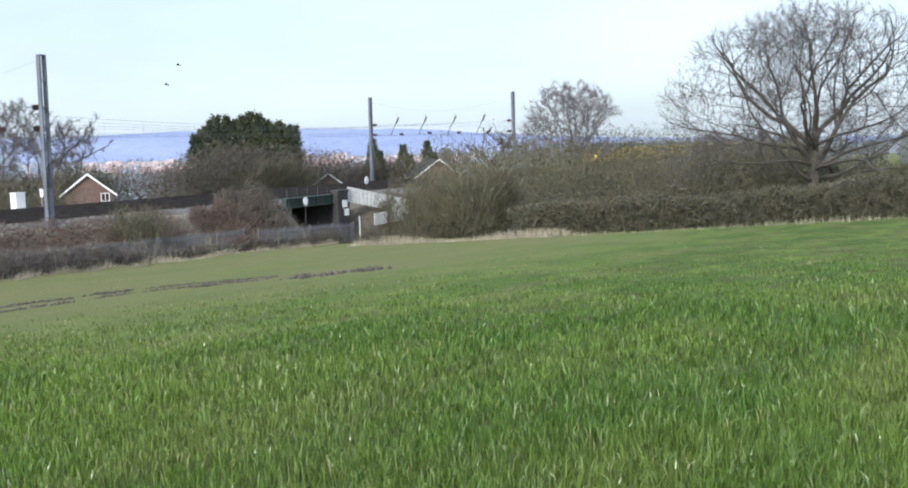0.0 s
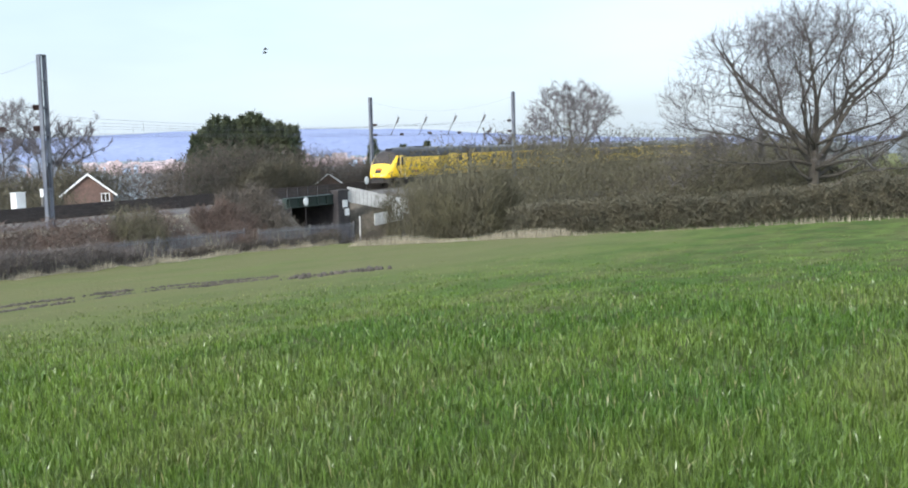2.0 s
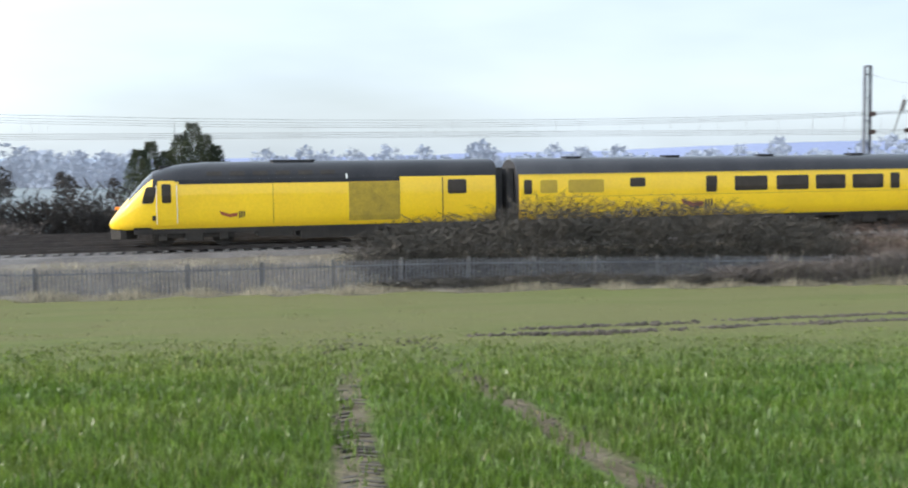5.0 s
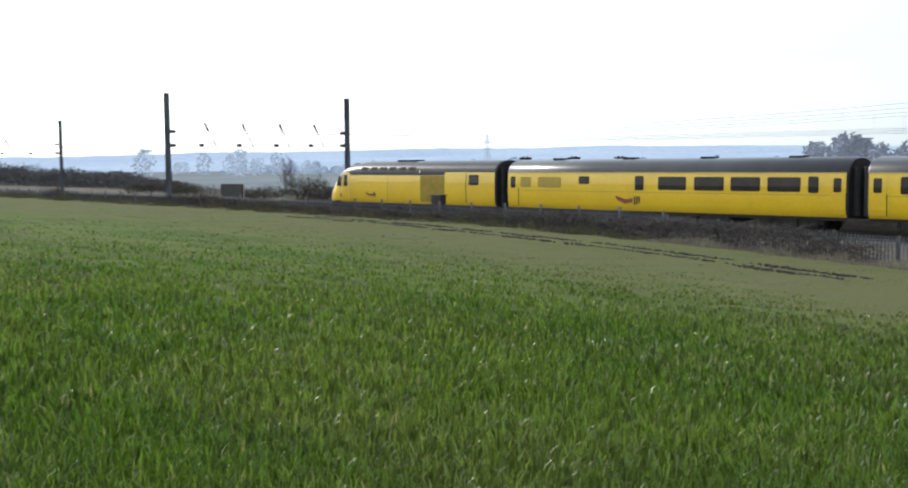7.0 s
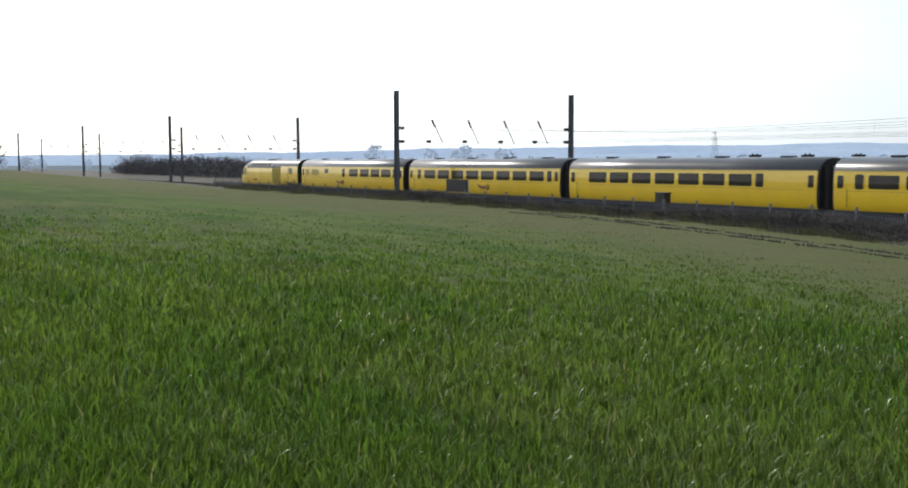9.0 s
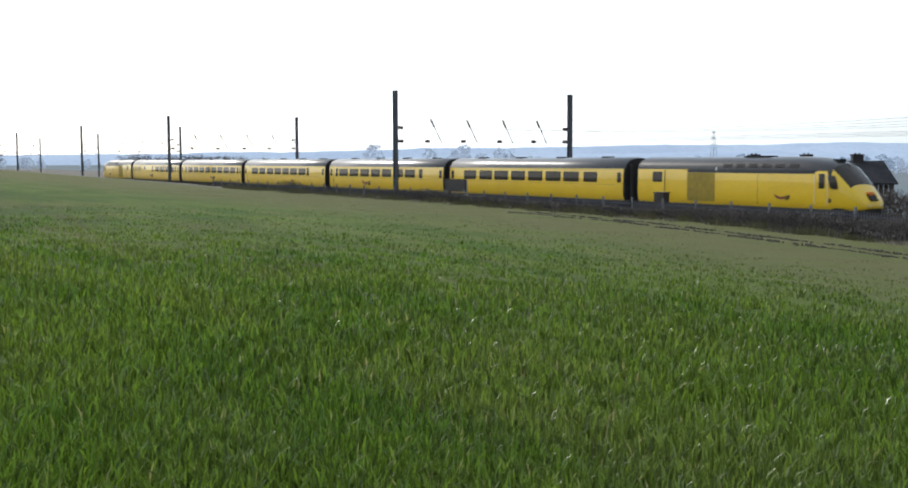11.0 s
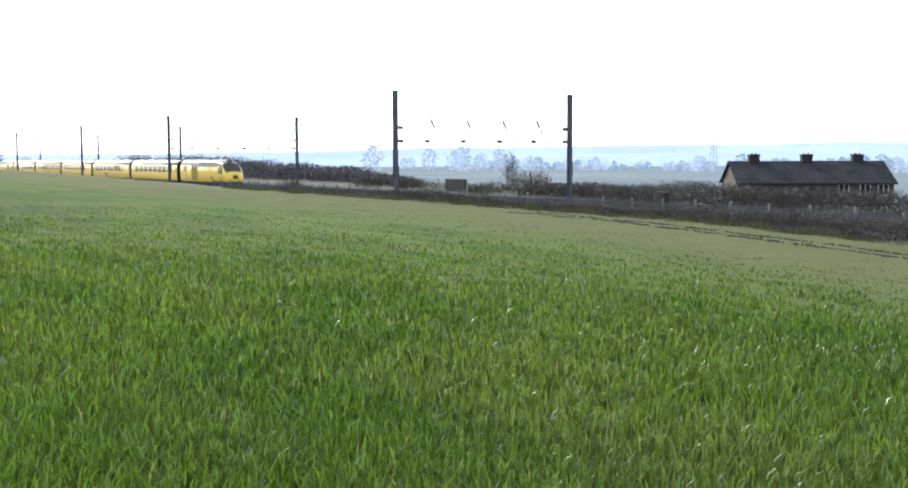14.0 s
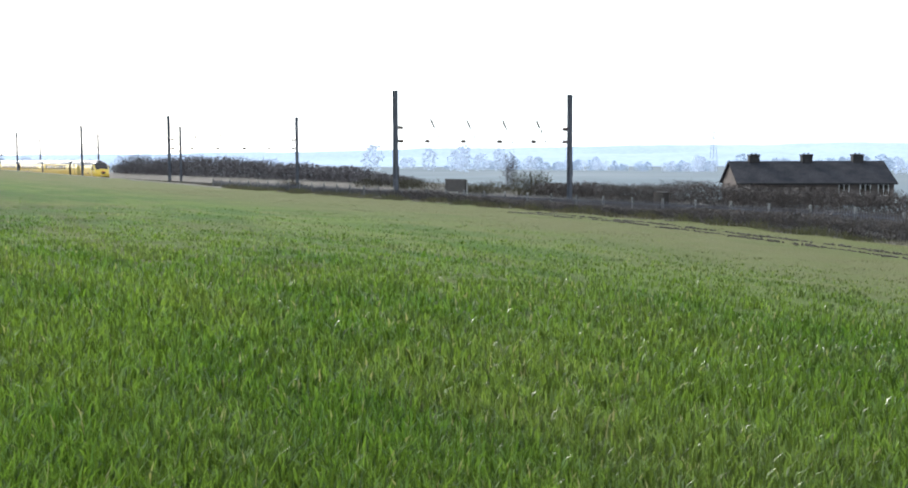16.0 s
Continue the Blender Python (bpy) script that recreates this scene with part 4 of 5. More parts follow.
def evergreen(x, y, z, lobes, n, label, seed, leaf=0.16):
    """Dense evergreen: lobes of (dx, dy, height, radius) filled with short drooping sprays round limbs."""
    rs = np.random.RandomState(seed)
    e = thing("evergreen_tree", pose(x, y, z), label, "tree")
    s = Shape()
    v = []
    per = n // len(lobes)
    for dx, dy, h, r in lobes:
        s.tube((dx * 0.3, dy * 0.3, -0.3), (dx, dy, h * 0.95), 0.16, 0.03, n=6)
        t = rs.rand(per) ** 0.75
        zz = 0.10 * h + t * h * 0.92
        rad = r * (1.05 - 0.85 * t ** 2.2) * np.sqrt(rs.uniform(0.02, 1.25, per))
        a = rs.rand(per) * 2 * math.pi
        c = np.stack([dx + np.cos(a) * rad, dy + np.sin(a) * rad, zz], -1)
        d = np.stack([np.cos(a) * 0.8, np.sin(a) * 0.8, rs.normal(0.75, 0.4, per)], -1) + rs.normal(0, 0.35, (per, 3))
        d /= np.linalg.norm(d, axis=1, keepdims=True)
        ln = rs.uniform(0.5, 1.6, per)[:, None] * leaf * 2
        w = rs.uniform(0.4, 0.9, per) * leaf * 0.6
        v.append(strips(c, c + d * ln, w, w * 0.2, rs))
    s.done("trunk", M_BARK, e)
    under(quads_mesh("crown", np.concatenate(v), M_NEEDLE), e, "dense dark green foliage")
    return e


# big oak by the lane, and the other bare trees
bare_tree(84.0, 10.9, -2.3, 20, dict(seed=5, height=15.6, spread=11.6, trunk_r=0.40, fork=0.25, limbs=12, laterals=15, twigs=36000, twig_w=0.008), "large spreading bare oak behind a hedge", twig=M_CROWN_PALE)
bare_tree(132, 46.4, -3.0, 60, dict(seed=8, height=14.4, spread=6.8, trunk_r=0.32, fork=0.22, limbs=14, twigs=28000, twig_w=0.012), "bare round-crowned tree beyond the railway scrub", twig=M_CROWN_PALE)
bare_tree(126, 54, -3.0, 140, dict(seed=9, height=9.5, spread=4.0, trunk_r=0.22, fork=0.2, limbs=7, twigs=7000, twig_w=0.02, depth=4), "smaller bare tree in trackside scrub")
bare_tree(84.7, 86.9, -3.0, 10, dict(seed=14, height=13.2, spread=5.2, trunk_r=0.22, fork=0.2, limbs=11, twigs=24000, twig_w=0.009), "bare tree behind the railway beside a house", twig=M_CROWN_PALE)
bare_tree(81.5, 89.7, -3.0, 80, dict(seed=15, height=12.6, spread=4.2, trunk_r=0.2, fork=0.2, limbs=10, twigs=18000, twig_w=0.010), "slender bare tree behind the railway", twig=M_CROWN_PALE)
bare_tree(97.0, 18.5, -2.6, 200, dict(seed=31, height=7.6, spread=4.5, trunk_r=0.18, fork=0.15, limbs=7, twigs=8000, twig_w=0.016, depth=4), "low bare tree in a hedge")
scrub("slim_tree", -110.8, -109.2, 77.4, 78.6, 3.6, 5.2, 1000, M_CROWN_PALE, "slim bare tree beyond the railway", 123, 0.016, 3, "tree", 0.9)
bare_tree(-253, 41.5, 1.4, 0, dict(seed=24, height=8.6, spread=4.0, trunk_r=0.25, fork=0.2, limbs=7, twigs=6000, twig_w=0.03, depth=4), "bare tree at the field's far corner")
rs_ev = np.random.RandomState(19)
clump = [(-3.5 + 0.36 * k + (k % 3) * 0.7, 3.7 - 0.42 * k + (k % 3) * 0.6, (8.3 + 2.1 * math.sin(math.pi * (k + 1.5) / 22)) * rs_ev.uniform(0.92, 1.04), rs_ev.uniform(0.9, 1.3)) for k in range(20)]
evergreen(97.5, 71.2, -2.9, clump, 30000, "broad dense dark evergreen clump beside the bridge", 4, 0.20)
evergreen(0.3, 100.0, -3.2, [(-3.6, 0, 7.9, 1.7), (-2.6, 1, 8.6, 1.4), (-1.2, 1, 7.8, 1.7), (0.0, 0.5, 9.2, 1.8), (1.0, 0, 10.2, 1.8), (2.1, 0.6, 9.2, 1.7), (3.0, 0.2, 8.2, 1.4)], 22000, "tall ragged dark conifers behind the railway", 6, 0.12)
for ex, ey, eh in ((118.0, 67.0, 7.6), (124.0, 66.0, 6.8), (128.0, 64.6, 7.2)):
    evergreen(ex, ey, -3.0, [(0, 0, eh, 1.0), (0.7, -0.5, eh * 0.8, 0.9)], 3000, "small dark conifer beyond the railway", int(ex))

# lane-side hedge and scrub round the bridge
def hedge(name, pts, width, h0, h1, n, material, label, seed, thick=0.018):
    """A trimmed bare hedge along a line of points."""
    n, thick = int(n * STEMS), thick * STOUT
    rs = np.random.RandomState(seed)
    P = np.array(pts, float)
    seg = np.linalg.norm(np.diff(P, axis=0), axis=1)
    cum = np.concatenate([[0], np.cumsum(seg)])
    s = rs.rand(n) * cum[-1]
    x, y = np.interp(s, cum, P[:, 0]), np.interp(s, cum, P[:, 1])
    heights = np.linspace(h0, h1, len(P)) if P.shape[1] < 3 else P[:, 2]
    hh = np.interp(s, cum, heights) * rs.uniform(0.82, 1.05, n) * (1 + 0.08 * np.sin(s * 0.37 + seed) + 0.07 * np.sin(s * 0.9) + 0.05 * np.sin(s * 2.3 + 1))
    x, y = x + rs.uniform(-1, 1, n) * width / 2, y + rs.uniform(-1, 1, n) * width / 2
    base = ground_z(x, y)
    z = base + hh * rs.rand(n) ** 0.85
    p = np.stack([x, y, z], -1)
    d = np.stack([rs.normal(0, 0.5, n), rs.normal(0, 0.5, n), rs.uniform(0.0, 1.0, n)], -1)
    d /= np.linalg.norm(d, axis=1, keepdims=True)
    q = p + d * (rs.uniform(0.25, 0.7, n))[:, None]
    q[:, 2] = np.minimum(q[:, 2], base + hh * 1.04 + 0.1 * rs.rand(n))
    w = rs.uniform(0.5, 1.3, n) * thick
    return tagged(quads_mesh(name, strips(p, q, w, w * 0.4, rs), material), label, "hedge", kind="stuff")


hedge("field_hedge", [(68.3, 27.5), (70, 19), (73, 11), (76.5, 3.5), (82, -8), (90, -25)], 2.2, 1.9, 2.8, 110000, M_TWIG_DARK, "dense dark trimmed bare hedge along a lane", 50, 0.022)
for far, count, tall in ((0.30, 2600, 0.6), (1.0, 1300, 0.42)):
    tufts("hedge_foot_grass", 0, far, -1.6, -0.8, count, 0.2, tall, M_DRY, "pale dry grass along the hedge foot", 51, 0.016,
          along=lambda x, y: (np.interp(x, [0, 0.2, 0.4, 0.6, 0.8, 1], [63, 66.2, 68.8, 71.5, 75.2, 80]) + y, np.interp(x, [0, 0.2, 0.4, 0.6, 0.8, 1], [37.0, 28, 19, 11, 3.5, -8])))
hedge("lane_scrub", [(84, 36, 6.2), (86, 28, 5.8), (88, 20, 5.0), (90, 12, 4.0), (92, 2, 3.4), (96, -10, 3.0)], 7.0, 0, 0, 70000, M_TWIG_OLIVE, "tangle of bare olive-brown scrub beyond the hedge", 52, 0.02)
scrub("lane_scrub", 94, 108, 8, 30, 4.0, 5.4, 22000, M_TWIG, "tangle of bare brown scrub beyond the lane", 53, 0.022, 14, length=1.1)
scrub("bank_bush", 67.5, 74, 30.0, 36.6, 4.2, 5.6, 40000, M_TWIG_OLIVE, "big budding olive bush at the field corner", 54, 0.016, 9, length=0.95)
hedge("bank_bushes", [(84, 43.5, 4.2), (95, 43, 5.6), (106, 43, 6.3), (120, 43, 6.7), (150, 43, 6.9), (190, 43, 6.7), (260, 43, 6.0), (340, 43, 6.0)], 5.0, 0, 0, 110000, M_TWIG_OLIVE, "long bank of olive-brown bare bushes", 55, 0.03)
scrub("bank_bush", 56.3, 61.0, 42.2, 45.0, 1.15, 1.65, 15000, M_TWIG_RED, "reddish-brown bare bush on the railway bank", 57, 0.014, 7, length=0.7)
scrub("bank_bush", 60.5, 66.5, 42.5, 46.0, 1.6, 2.4, 11000, M_TWIG, "brown bare bush beside the bridge", 58, 0.015, 6, length=0.7)
scrub("bank_bush", 48.0, 50.6, 42.8, 44.8, 2.2, 3.2, 3600, M_TWIG_OLIVE, "thin olive sapling bush on the bank", 59, 0.012, 4, length=0.8)
hedge("bank_brambles", [(7.5, 44.6, 0.7), (9.5, 44.6, 1.7), (14, 44.6, 2.35), (20, 44.6, 2.2), (26, 44.6, 2.0), (29.5, 44.6, 1.1)], 2.6, 0, 0, 38000, M_TWIG_DEEP, "long dark mass of brambles on the bank", 60, 0.014)
hedge("bank_brambles", [(29.5, 44.2, 1.1), (40, 44.2, 0.9), (54, 44.2, 1.1)], 2.6, 0, 0, 22000, M_TWIG_RED, "low reddish brambles on the bank", 61, 0.012)
hedge("verge_brambles", [(7.0, 42.0, 0.3), (10, 42.0, 0.42), (15.5, 42.0, 0.5), (24, 42.0, 0.4)], 0.8, 0, 0, 6000, M_TWIG_DEEP, "dark brambles before the fence", 162, 0.011)
hedge("verge_brambles", [(22, 41.9, 0.7), (30, 41.9, 1.2), (38, 41.9, 1.4), (44, 41.9, 1.2), (47.5, 41.9, 0.5)], 1.1, 0, 0, 17000, M_TWIG_GREY, "brown brambles along the fence", 62, 0.011)
hedge("verge_brambles", [(50, 41.9, 0.5), (56, 41.9, 0.6), (64, 41.9, 0.7), (72, 40.5, 1.3)], 1.0, 0, 0, 9000, M_TWIG, "brown brambles along the fence", 63, 0.011)
scrub("bank_bush", 76.8, 80.5, 43.0, 45.4, 0.9, 1.5, 6000, M_TWIG_DARK, "dark low bush on the lane bank", 158, 0.014, 5, length=0.6)
scrub("far_bank_scrub", 66, 84, 64.5, 72, 2.6, 4.0, 26000, M_TWIG_DARK, "dark bare scrub behind the railway", 63, 0.022, 12, length=1.0)
hedge("far_thicket", [(72, 68, 3.2), (80, 67.5, 4.0), (88, 67.5, 4.9), (97, 67.5, 4.8), (106, 67.5, 3.9), (116, 67.5, 2.6), (130, 67.5, 2.2)], 4.5, 0, 0, 60000, M_TWIG, "brown bare thicket behind the railway", 165, 0.02)
hedge("far_thicket", [(x, y, 2.1 - gz(x, y)) for x, y in ((66, 98), (74, 92.5), (81, 88), (87.5, 82.0), (93, 79), (99, 77), (106, 75))], 5.0, 0, 0, 62000, M_TWIG_GREY, "grey-brown bare thicket beyond the tracks", 166, 0.024)
hedge("far_thicket", [(x, y, 1.9 - gz(x, y)) for x, y in ((112, 74.0), (122, 72), (134, 70), (146, 68))], 5.0, 0, 0, 30000, M_TWIG_GREY, "grey-brown bare thicket beyond the bridge", 167, 0.024)
scrub("far_bank_scrub", 84, 104, 64.5, 69, 2.4, 3.8, 18000, M_TWIG_DARK, "dark bare scrub behind the railway", 64, 0.022, 12, length=1.0)
hedge("far_thicket", [(x, y, 2.0 - gz(x, y)) for x, y in ((64, 93), (72, 88.5), (79, 84), (86, 79.5))], 3.5, 0, 0, 42000, M_TWIG_DARK, "dark brown bare thicket behind a brick house", 168, 0.026)
hedge("far_thicket", [(16, 82, 3.4), (40, 79, 4.0), (58, 76, 4.4), (72, 74, 4.6)], 6.0, 0, 0, 45000, M_TWIG_DARK, "dark bare thicket beyond the tracks", 164, 0.022)
scrub("far_bank_scrub", 40, 70, 72, 80, 2.0, 3.4, 16000, M_TWIG_DARK, "dark bare scrub beyond the tracks", 65, 0.022, 16, length=1.0)
scrub("far_bank_scrub", -12, 40, 78, 92, 3.2, 4.8, 44000, M_TWIG_BLACK, "dark bare scrub beyond the tracks", 66, 0.05, 22, length=1.0)
scrub("far_bank_scrub", -45, -12, 72, 84, 1.0, 2.2, 15000, M_TWIG_DARK, "low dark scrub before a row of houses", 67, 0.022, 18, length=0.8)
# grey stems here put the haze over the hedge into its colour
hedge("far_hedge", [(-96, 72, 1.3), (-84, 72, 1.6), (-74, 72, 2.0), (-66, 72, 2.1), (-58, 72, 2.1), (-46, 72, 1.9), (-30, 73, 2.0), (-10, 75, 2.2)], 3.4, 0, 0, 75000, M_TWIG_GREY, "long dark hedge beyond the tracks", 68, 0.02)
scrub("far_bank_scrub", -135, -95, 68.5, 73, 0.9, 1.5, 10000, M_TWIG_DARK, "low dark scrub beyond the tracks", 69, 0.02, 20, length=0.6)
scrub("far_bank_scrub", -101, -97, 70, 75, 2.4, 3.2, 3500, M_TWIG_OLIVE, "rounded bare bush beyond the tracks", 70, 0.02, 4, length=0.6)
# pale twig colour stands in for haze over this thicket
hedge("far_thicket", [(-262, 73, 1.4), (-255, 73, 2.8), (-249, 73, 4.0), (-244, 73, 3.9), (-238, 73, 2.1), (-232, 73, 2.8), (-226, 73, 3.8), (-220, 73, 2.6), (-214, 73, 3.5), (-207, 73, 4.0), (-202, 73, 2.8), (-196, 73, 3.5), (-189, 73, 3.7), (-183, 73, 2.6), (-176, 73, 3.1), (-168, 73, 2.1), (-160, 73, 2.6), (-152, 73, 1.8), (-146, 73, 2.2), (-136, 73, 1.4), (-128, 73, 0.8)], 5.0, 0, 0, 60000, M_CROWN_PALE, "grey-brown bare thicket beside the tracks", 71, 0.045)
hedge("verge_brambles", [(-100, 43.9, 0.5), (-84, 43.9, 0.6), (-72, 43.2, 0.8), (-58, 42.3, 0.45), (-48, 42.3, 0.45), (-36, 42.2, 0.8), (-24, 42.2, 1.2), (-20, 42.2, 0.5)], 1.3, 0, 0, 34000, M_TWIG_GREY, "brown brambles along the fence", 73, 0.012)
scrub("bank_bush", -103, -98, 44, 46, 1.3, 1.9, 3500, M_TWIG, "thin bare bush beside the tracks", 77, 0.014, 4, length=0.6)
tufts("verge_grass", 26, 78, 41.0, 42.0, 12000, 0.15, 0.45, M_DRY, "pale dry grass along the field edge", 80, 0.012)
tufts("verge_grass", -30, 28, 40.9, 42.2, 14000, 0.15, 0.4, M_DRY, "pale dry grass along the field edge", 81, 0.011)
tufts("verge_grass", -110, -30, 40.9, 42.2, 12000, 0.2, 0.5, M_DRYGREEN, "olive dry grass along the field edge", 82, 0.012)
tufts("verge_stems", 24, 66, 41.5, 42.3, 2600, 0.6, 1.5, M_TWIG_GREY, "tall dead brown weed stems along the fence", 86, 0.014)
tufts("verge_stems", 24, 66, 41.4, 42.2, 700, 0.6, 1.4, M_DRY, "tall pale dead weed stems along the fence", 87, 0.013)
tufts("bank_grass", -30, 62, 42.0, 46.8, 20000, 0.12, 0.35, M_DRY, "pale dry grass on the railway bank", 83, 0.012)
tufts("bank_grass", -150, -30, 42.2, 47.2, 15000, 0.15, 0.4, M_DRYGREEN, "dull dry grass on the railway bank", 84, 0.014)
tufts("headland_grass", -100, 66, 26, 41.0, 46000, 0.03, 0.09, M_DRYGREEN, "short thin grass on the headland", 85, 0.014)

# ---- fences, bridge, trackside ----
M_PALE = mat("weathered_palisade_steel", (0.150, 0.152, 0.168), (0.10, 0.10, 0.115), 0.8, 0.6, 0.05, 10, metal=0.3, rand=0.2)
M_CONC = mat("pale_concrete", (0.46, 0.45, 0.43), (0.34, 0.33, 0.31), 0.7, 0.9, 0.2, 10, grit=0.3)
M_POST = mat("weathered_concrete_post", (0.24, 0.235, 0.225), (0.17, 0.165, 0.16), 0.9, 0.9, 0.2, 12, grit=0.3)
# brick darkened to paint in shade under the bridge; reused on rails, chimneys
M_BRICK_OLD = mat("shade_darkened_brick", (0.028, 0.025, 0.026), (0.052, 0.045, 0.044), 1.2, 0.95, 0.4, 10, grit=0.35)
M_GREEN_STEEL = mat("green_girder_paint", (0.016, 0.030, 0.023), (0.012, 0.022, 0.018), 1.2, 0.6, 0.1, 10, grit=0.3)
M_BRICK = mat("red_brick", (0.135, 0.082, 0.064), (0.10, 0.064, 0.052), 1.5, 0.9, 0.3, 8, grit=0.3)
M_BRICK_DULL = mat("dull_brown_brick", (0.115, 0.088, 0.075), (0.085, 0.068, 0.060), 1.5, 0.9, 0.3, 8, grit=0.3)
M_TILE = mat("dark_roof_tiles", (0.026, 0.026, 0.030), (0.044, 0.042, 0.046), 0.8, 0.95, 0.4, 6, grit=0.3, spec=0.1)
M_RENDER = mat("pale_render", (0.62, 0.60, 0.56), (0.50, 0.49, 0.46), 0.6, 0.9, 0.1, 6)
M_CLOD = mat("dark_soil_clods", (0.045, 0.038, 0.030), (0.078, 0.066, 0.050), 1.5, 0.95, 0.5, 12, rand=0.3)


def palisade(x0, x1, y, tops, label, step=0.155, posts_every=2.75, material=None, near=(-5.0, 40.0), post_material=None, proud=0.02):
    """Steel palisade: posts, two rails a bay, and upright pales with pointed tops."""
    e = thing("palisade_fence", pose(0, 0, 0), label, "fence", "trackside fences")
    zt = lambda x: float(np.interp(x, [p[0] for p in tops], [p[1] for p in tops]))
    material = material or M_PALE
    n = max(1, round((x1 - x0) / posts_every))
    for i in range(n + 1):
        x = x0 + (x1 - x0) * i / n
        s = Shape()
        s.box(x - 0.06, x + 0.06, y + 0.04, y + 0.14, gz(x, y) - 0.2, zt(x) + proud, 0.015)
        s.done("post", post_material or M_SLEEPER, e)
        if i < n:
            xn = x0 + (x1 - x0) * (i + 1) / n
            for dz in (-0.25, -1.35):
                Shape().beam((x, y + 0.03, zt(x) + dz), (xn, y + 0.03, zt(xn) + dz), 0.04, 0.05).done("rail", material, e)
    s, k = Shape(), 0
    for x in np.arange(x0 + step / 2, x1, step):
        z, h = zt(x), 1.75
        if near[0] < x < near[1]:
            under(new("pale", pale_meshes[material]), e, m=pose(x, y, z))
        else:
            s.add([(x + a, y + c, z + d) for a, c, d in PALE], PALE_FACES)
    if s.v:
        tagged(s.done("pale_run", material, e), kind="stuff")


PALE = [(-0.035, 0, -1.75), (0, -0.02, -1.75), (0.035, 0, -1.75), (-0.035, 0, -0.12), (0, -0.02, -0.12), (0.035, 0, -0.12), (0, -0.01, 0)]
PALE_FACES = [(0, 1, 4, 3), (1, 2, 5, 4), (3, 4, 6), (4, 5, 6)]
M_PALE_DULL = mat("dull_palisade_steel", (0.115, 0.115, 0.13), (0.085, 0.085, 0.10), 0.8, 0.7, 0.05, 10, rand=0.2, spec=0.2)
pale_meshes = {}
for pale_material in (M_PALE, M_PALE_DULL):
    pale_meshes[pale_material] = bpy.data.meshes.new("pale")
    pale_meshes[pale_material].from_pydata(PALE, [], PALE_FACES)
    pale_meshes[pale_material].materials.append(pale_material)

palisade(-30.0, 58.0, 42.6, [(-30, 1.08), (-6, -0.12), (10, -0.2), (25, -0.6), (37, -0.95), (58, -1.3)], "grey steel palisade fence at the foot of the bank")
palisade(58.5, 70.5, 41.8, [(58, -1.35), (70.5, -1.75)], "pale grey steel palisade fence before the bridge", near=(58, 71))
palisade(-118.0, -30.5, 43.0, [(-118, 1.45), (-60, 1.3), (-33, 1.24), (-30, 1.08)], "grey steel palisade fence with concrete posts", posts_every=2.6, near=(-72, -30), material=M_PALE_DULL, post_material=M_POST, proud=0.12)


def bridge():
    e = thing("railway_bridge", pose(0, 0, 0), "low railway bridge with green girders over a sunken lane", "bridge")
    x0, x1 = 69.2, 77.3
    for y in (46.7, 63.4):
        s = Shape()
        zt = 0.0 if y < 60 else -0.28
        s.box(x0 - 0.6, x1 - 1.9, y - 0.2, y + 0.2, -0.62, zt)
        s.box(x0 - 0.6, x1 - 1.9, y - 0.32, y + 0.32, zt, zt + 0.07)
        s.box(x0 - 0.6, x1 - 1.9, y - 0.32, y + 0.32, -0.69, -0.62)
        for x in np.arange(x0 - 0.3, x1 - 2, 1.3):
            s.box(x - 0.04, x + 0.04, y - 0.3, y + 0.3, -0.62, zt)
        s.done("girder", M_GREEN_STEEL, e, "dark green plate girder")
        if y > 60:
            continue
        for x in np.arange(x0 - 0.5, x1 - 1.9, 1.4):
            Shape().box(x - 0.03, x + 0.03, y - 0.26, y - 0.19, 0.19, 0.75).done("railing_post", M_BRICK_OLD, e)
        for z in (0.48, 0.75):
            Shape().tube((x0 - 0.6, y - 0.22, z), (x1 - 1.9, y - 0.22, z), 0.025, n=6).done("handrail", M_BRICK_OLD, e)
    Shape().box(x0 - 1.5, x1 + 0.5, 46.9, 63.2, -0.68, -0.51).done("deck", M_BRICK_OLD, e)
    # abutments hold the opening's shade in their brick colour
    for xa, xb in ((x0 - 2.6, x0 - 0.2), (x1 - 1.9, x1 + 0.1)):
        Shape().box(xa, xb, 46.35, 63.8, -4.8, -0.70).done("abutment", M_BRICK_OLD, e, "brick abutment darkened for the shade under the bridge")
    Shape().box(x1 - 2.2, x1 - 0.6, 46.0, 46.6, -4.6, 0.25, 0.05).done("pilaster", M_BRICK_OLD, e, "dark brick end pillar")
    Shape().box(x1 - 2.3, x1 - 0.5, 45.9, 46.7, 0.25, 0.38, 0.05).done("coping_stone", M_BRICK_OLD, e)
    return e


bridge()


def sign_plate(x, y, z, r, label, square=False):
    e = thing("sign", pose(x, y, z), label, "sign")
    s = Shape()
    if square:
        s.box(-r, r, -0.02, 0.02, -r * 0.8, r * 0.8)
    else:
        s.tube((0, -0.02, 0), (0, 0.02, 0), r, n=16)
    s.done("plate", M_WHITE, e)
    Shape().tube((0, 0.05, min(-1.0, gz(x, y) - z)), (0, 0.05, r * 0.6), 0.03, n=6).done("post", M_BRICK_OLD, e)


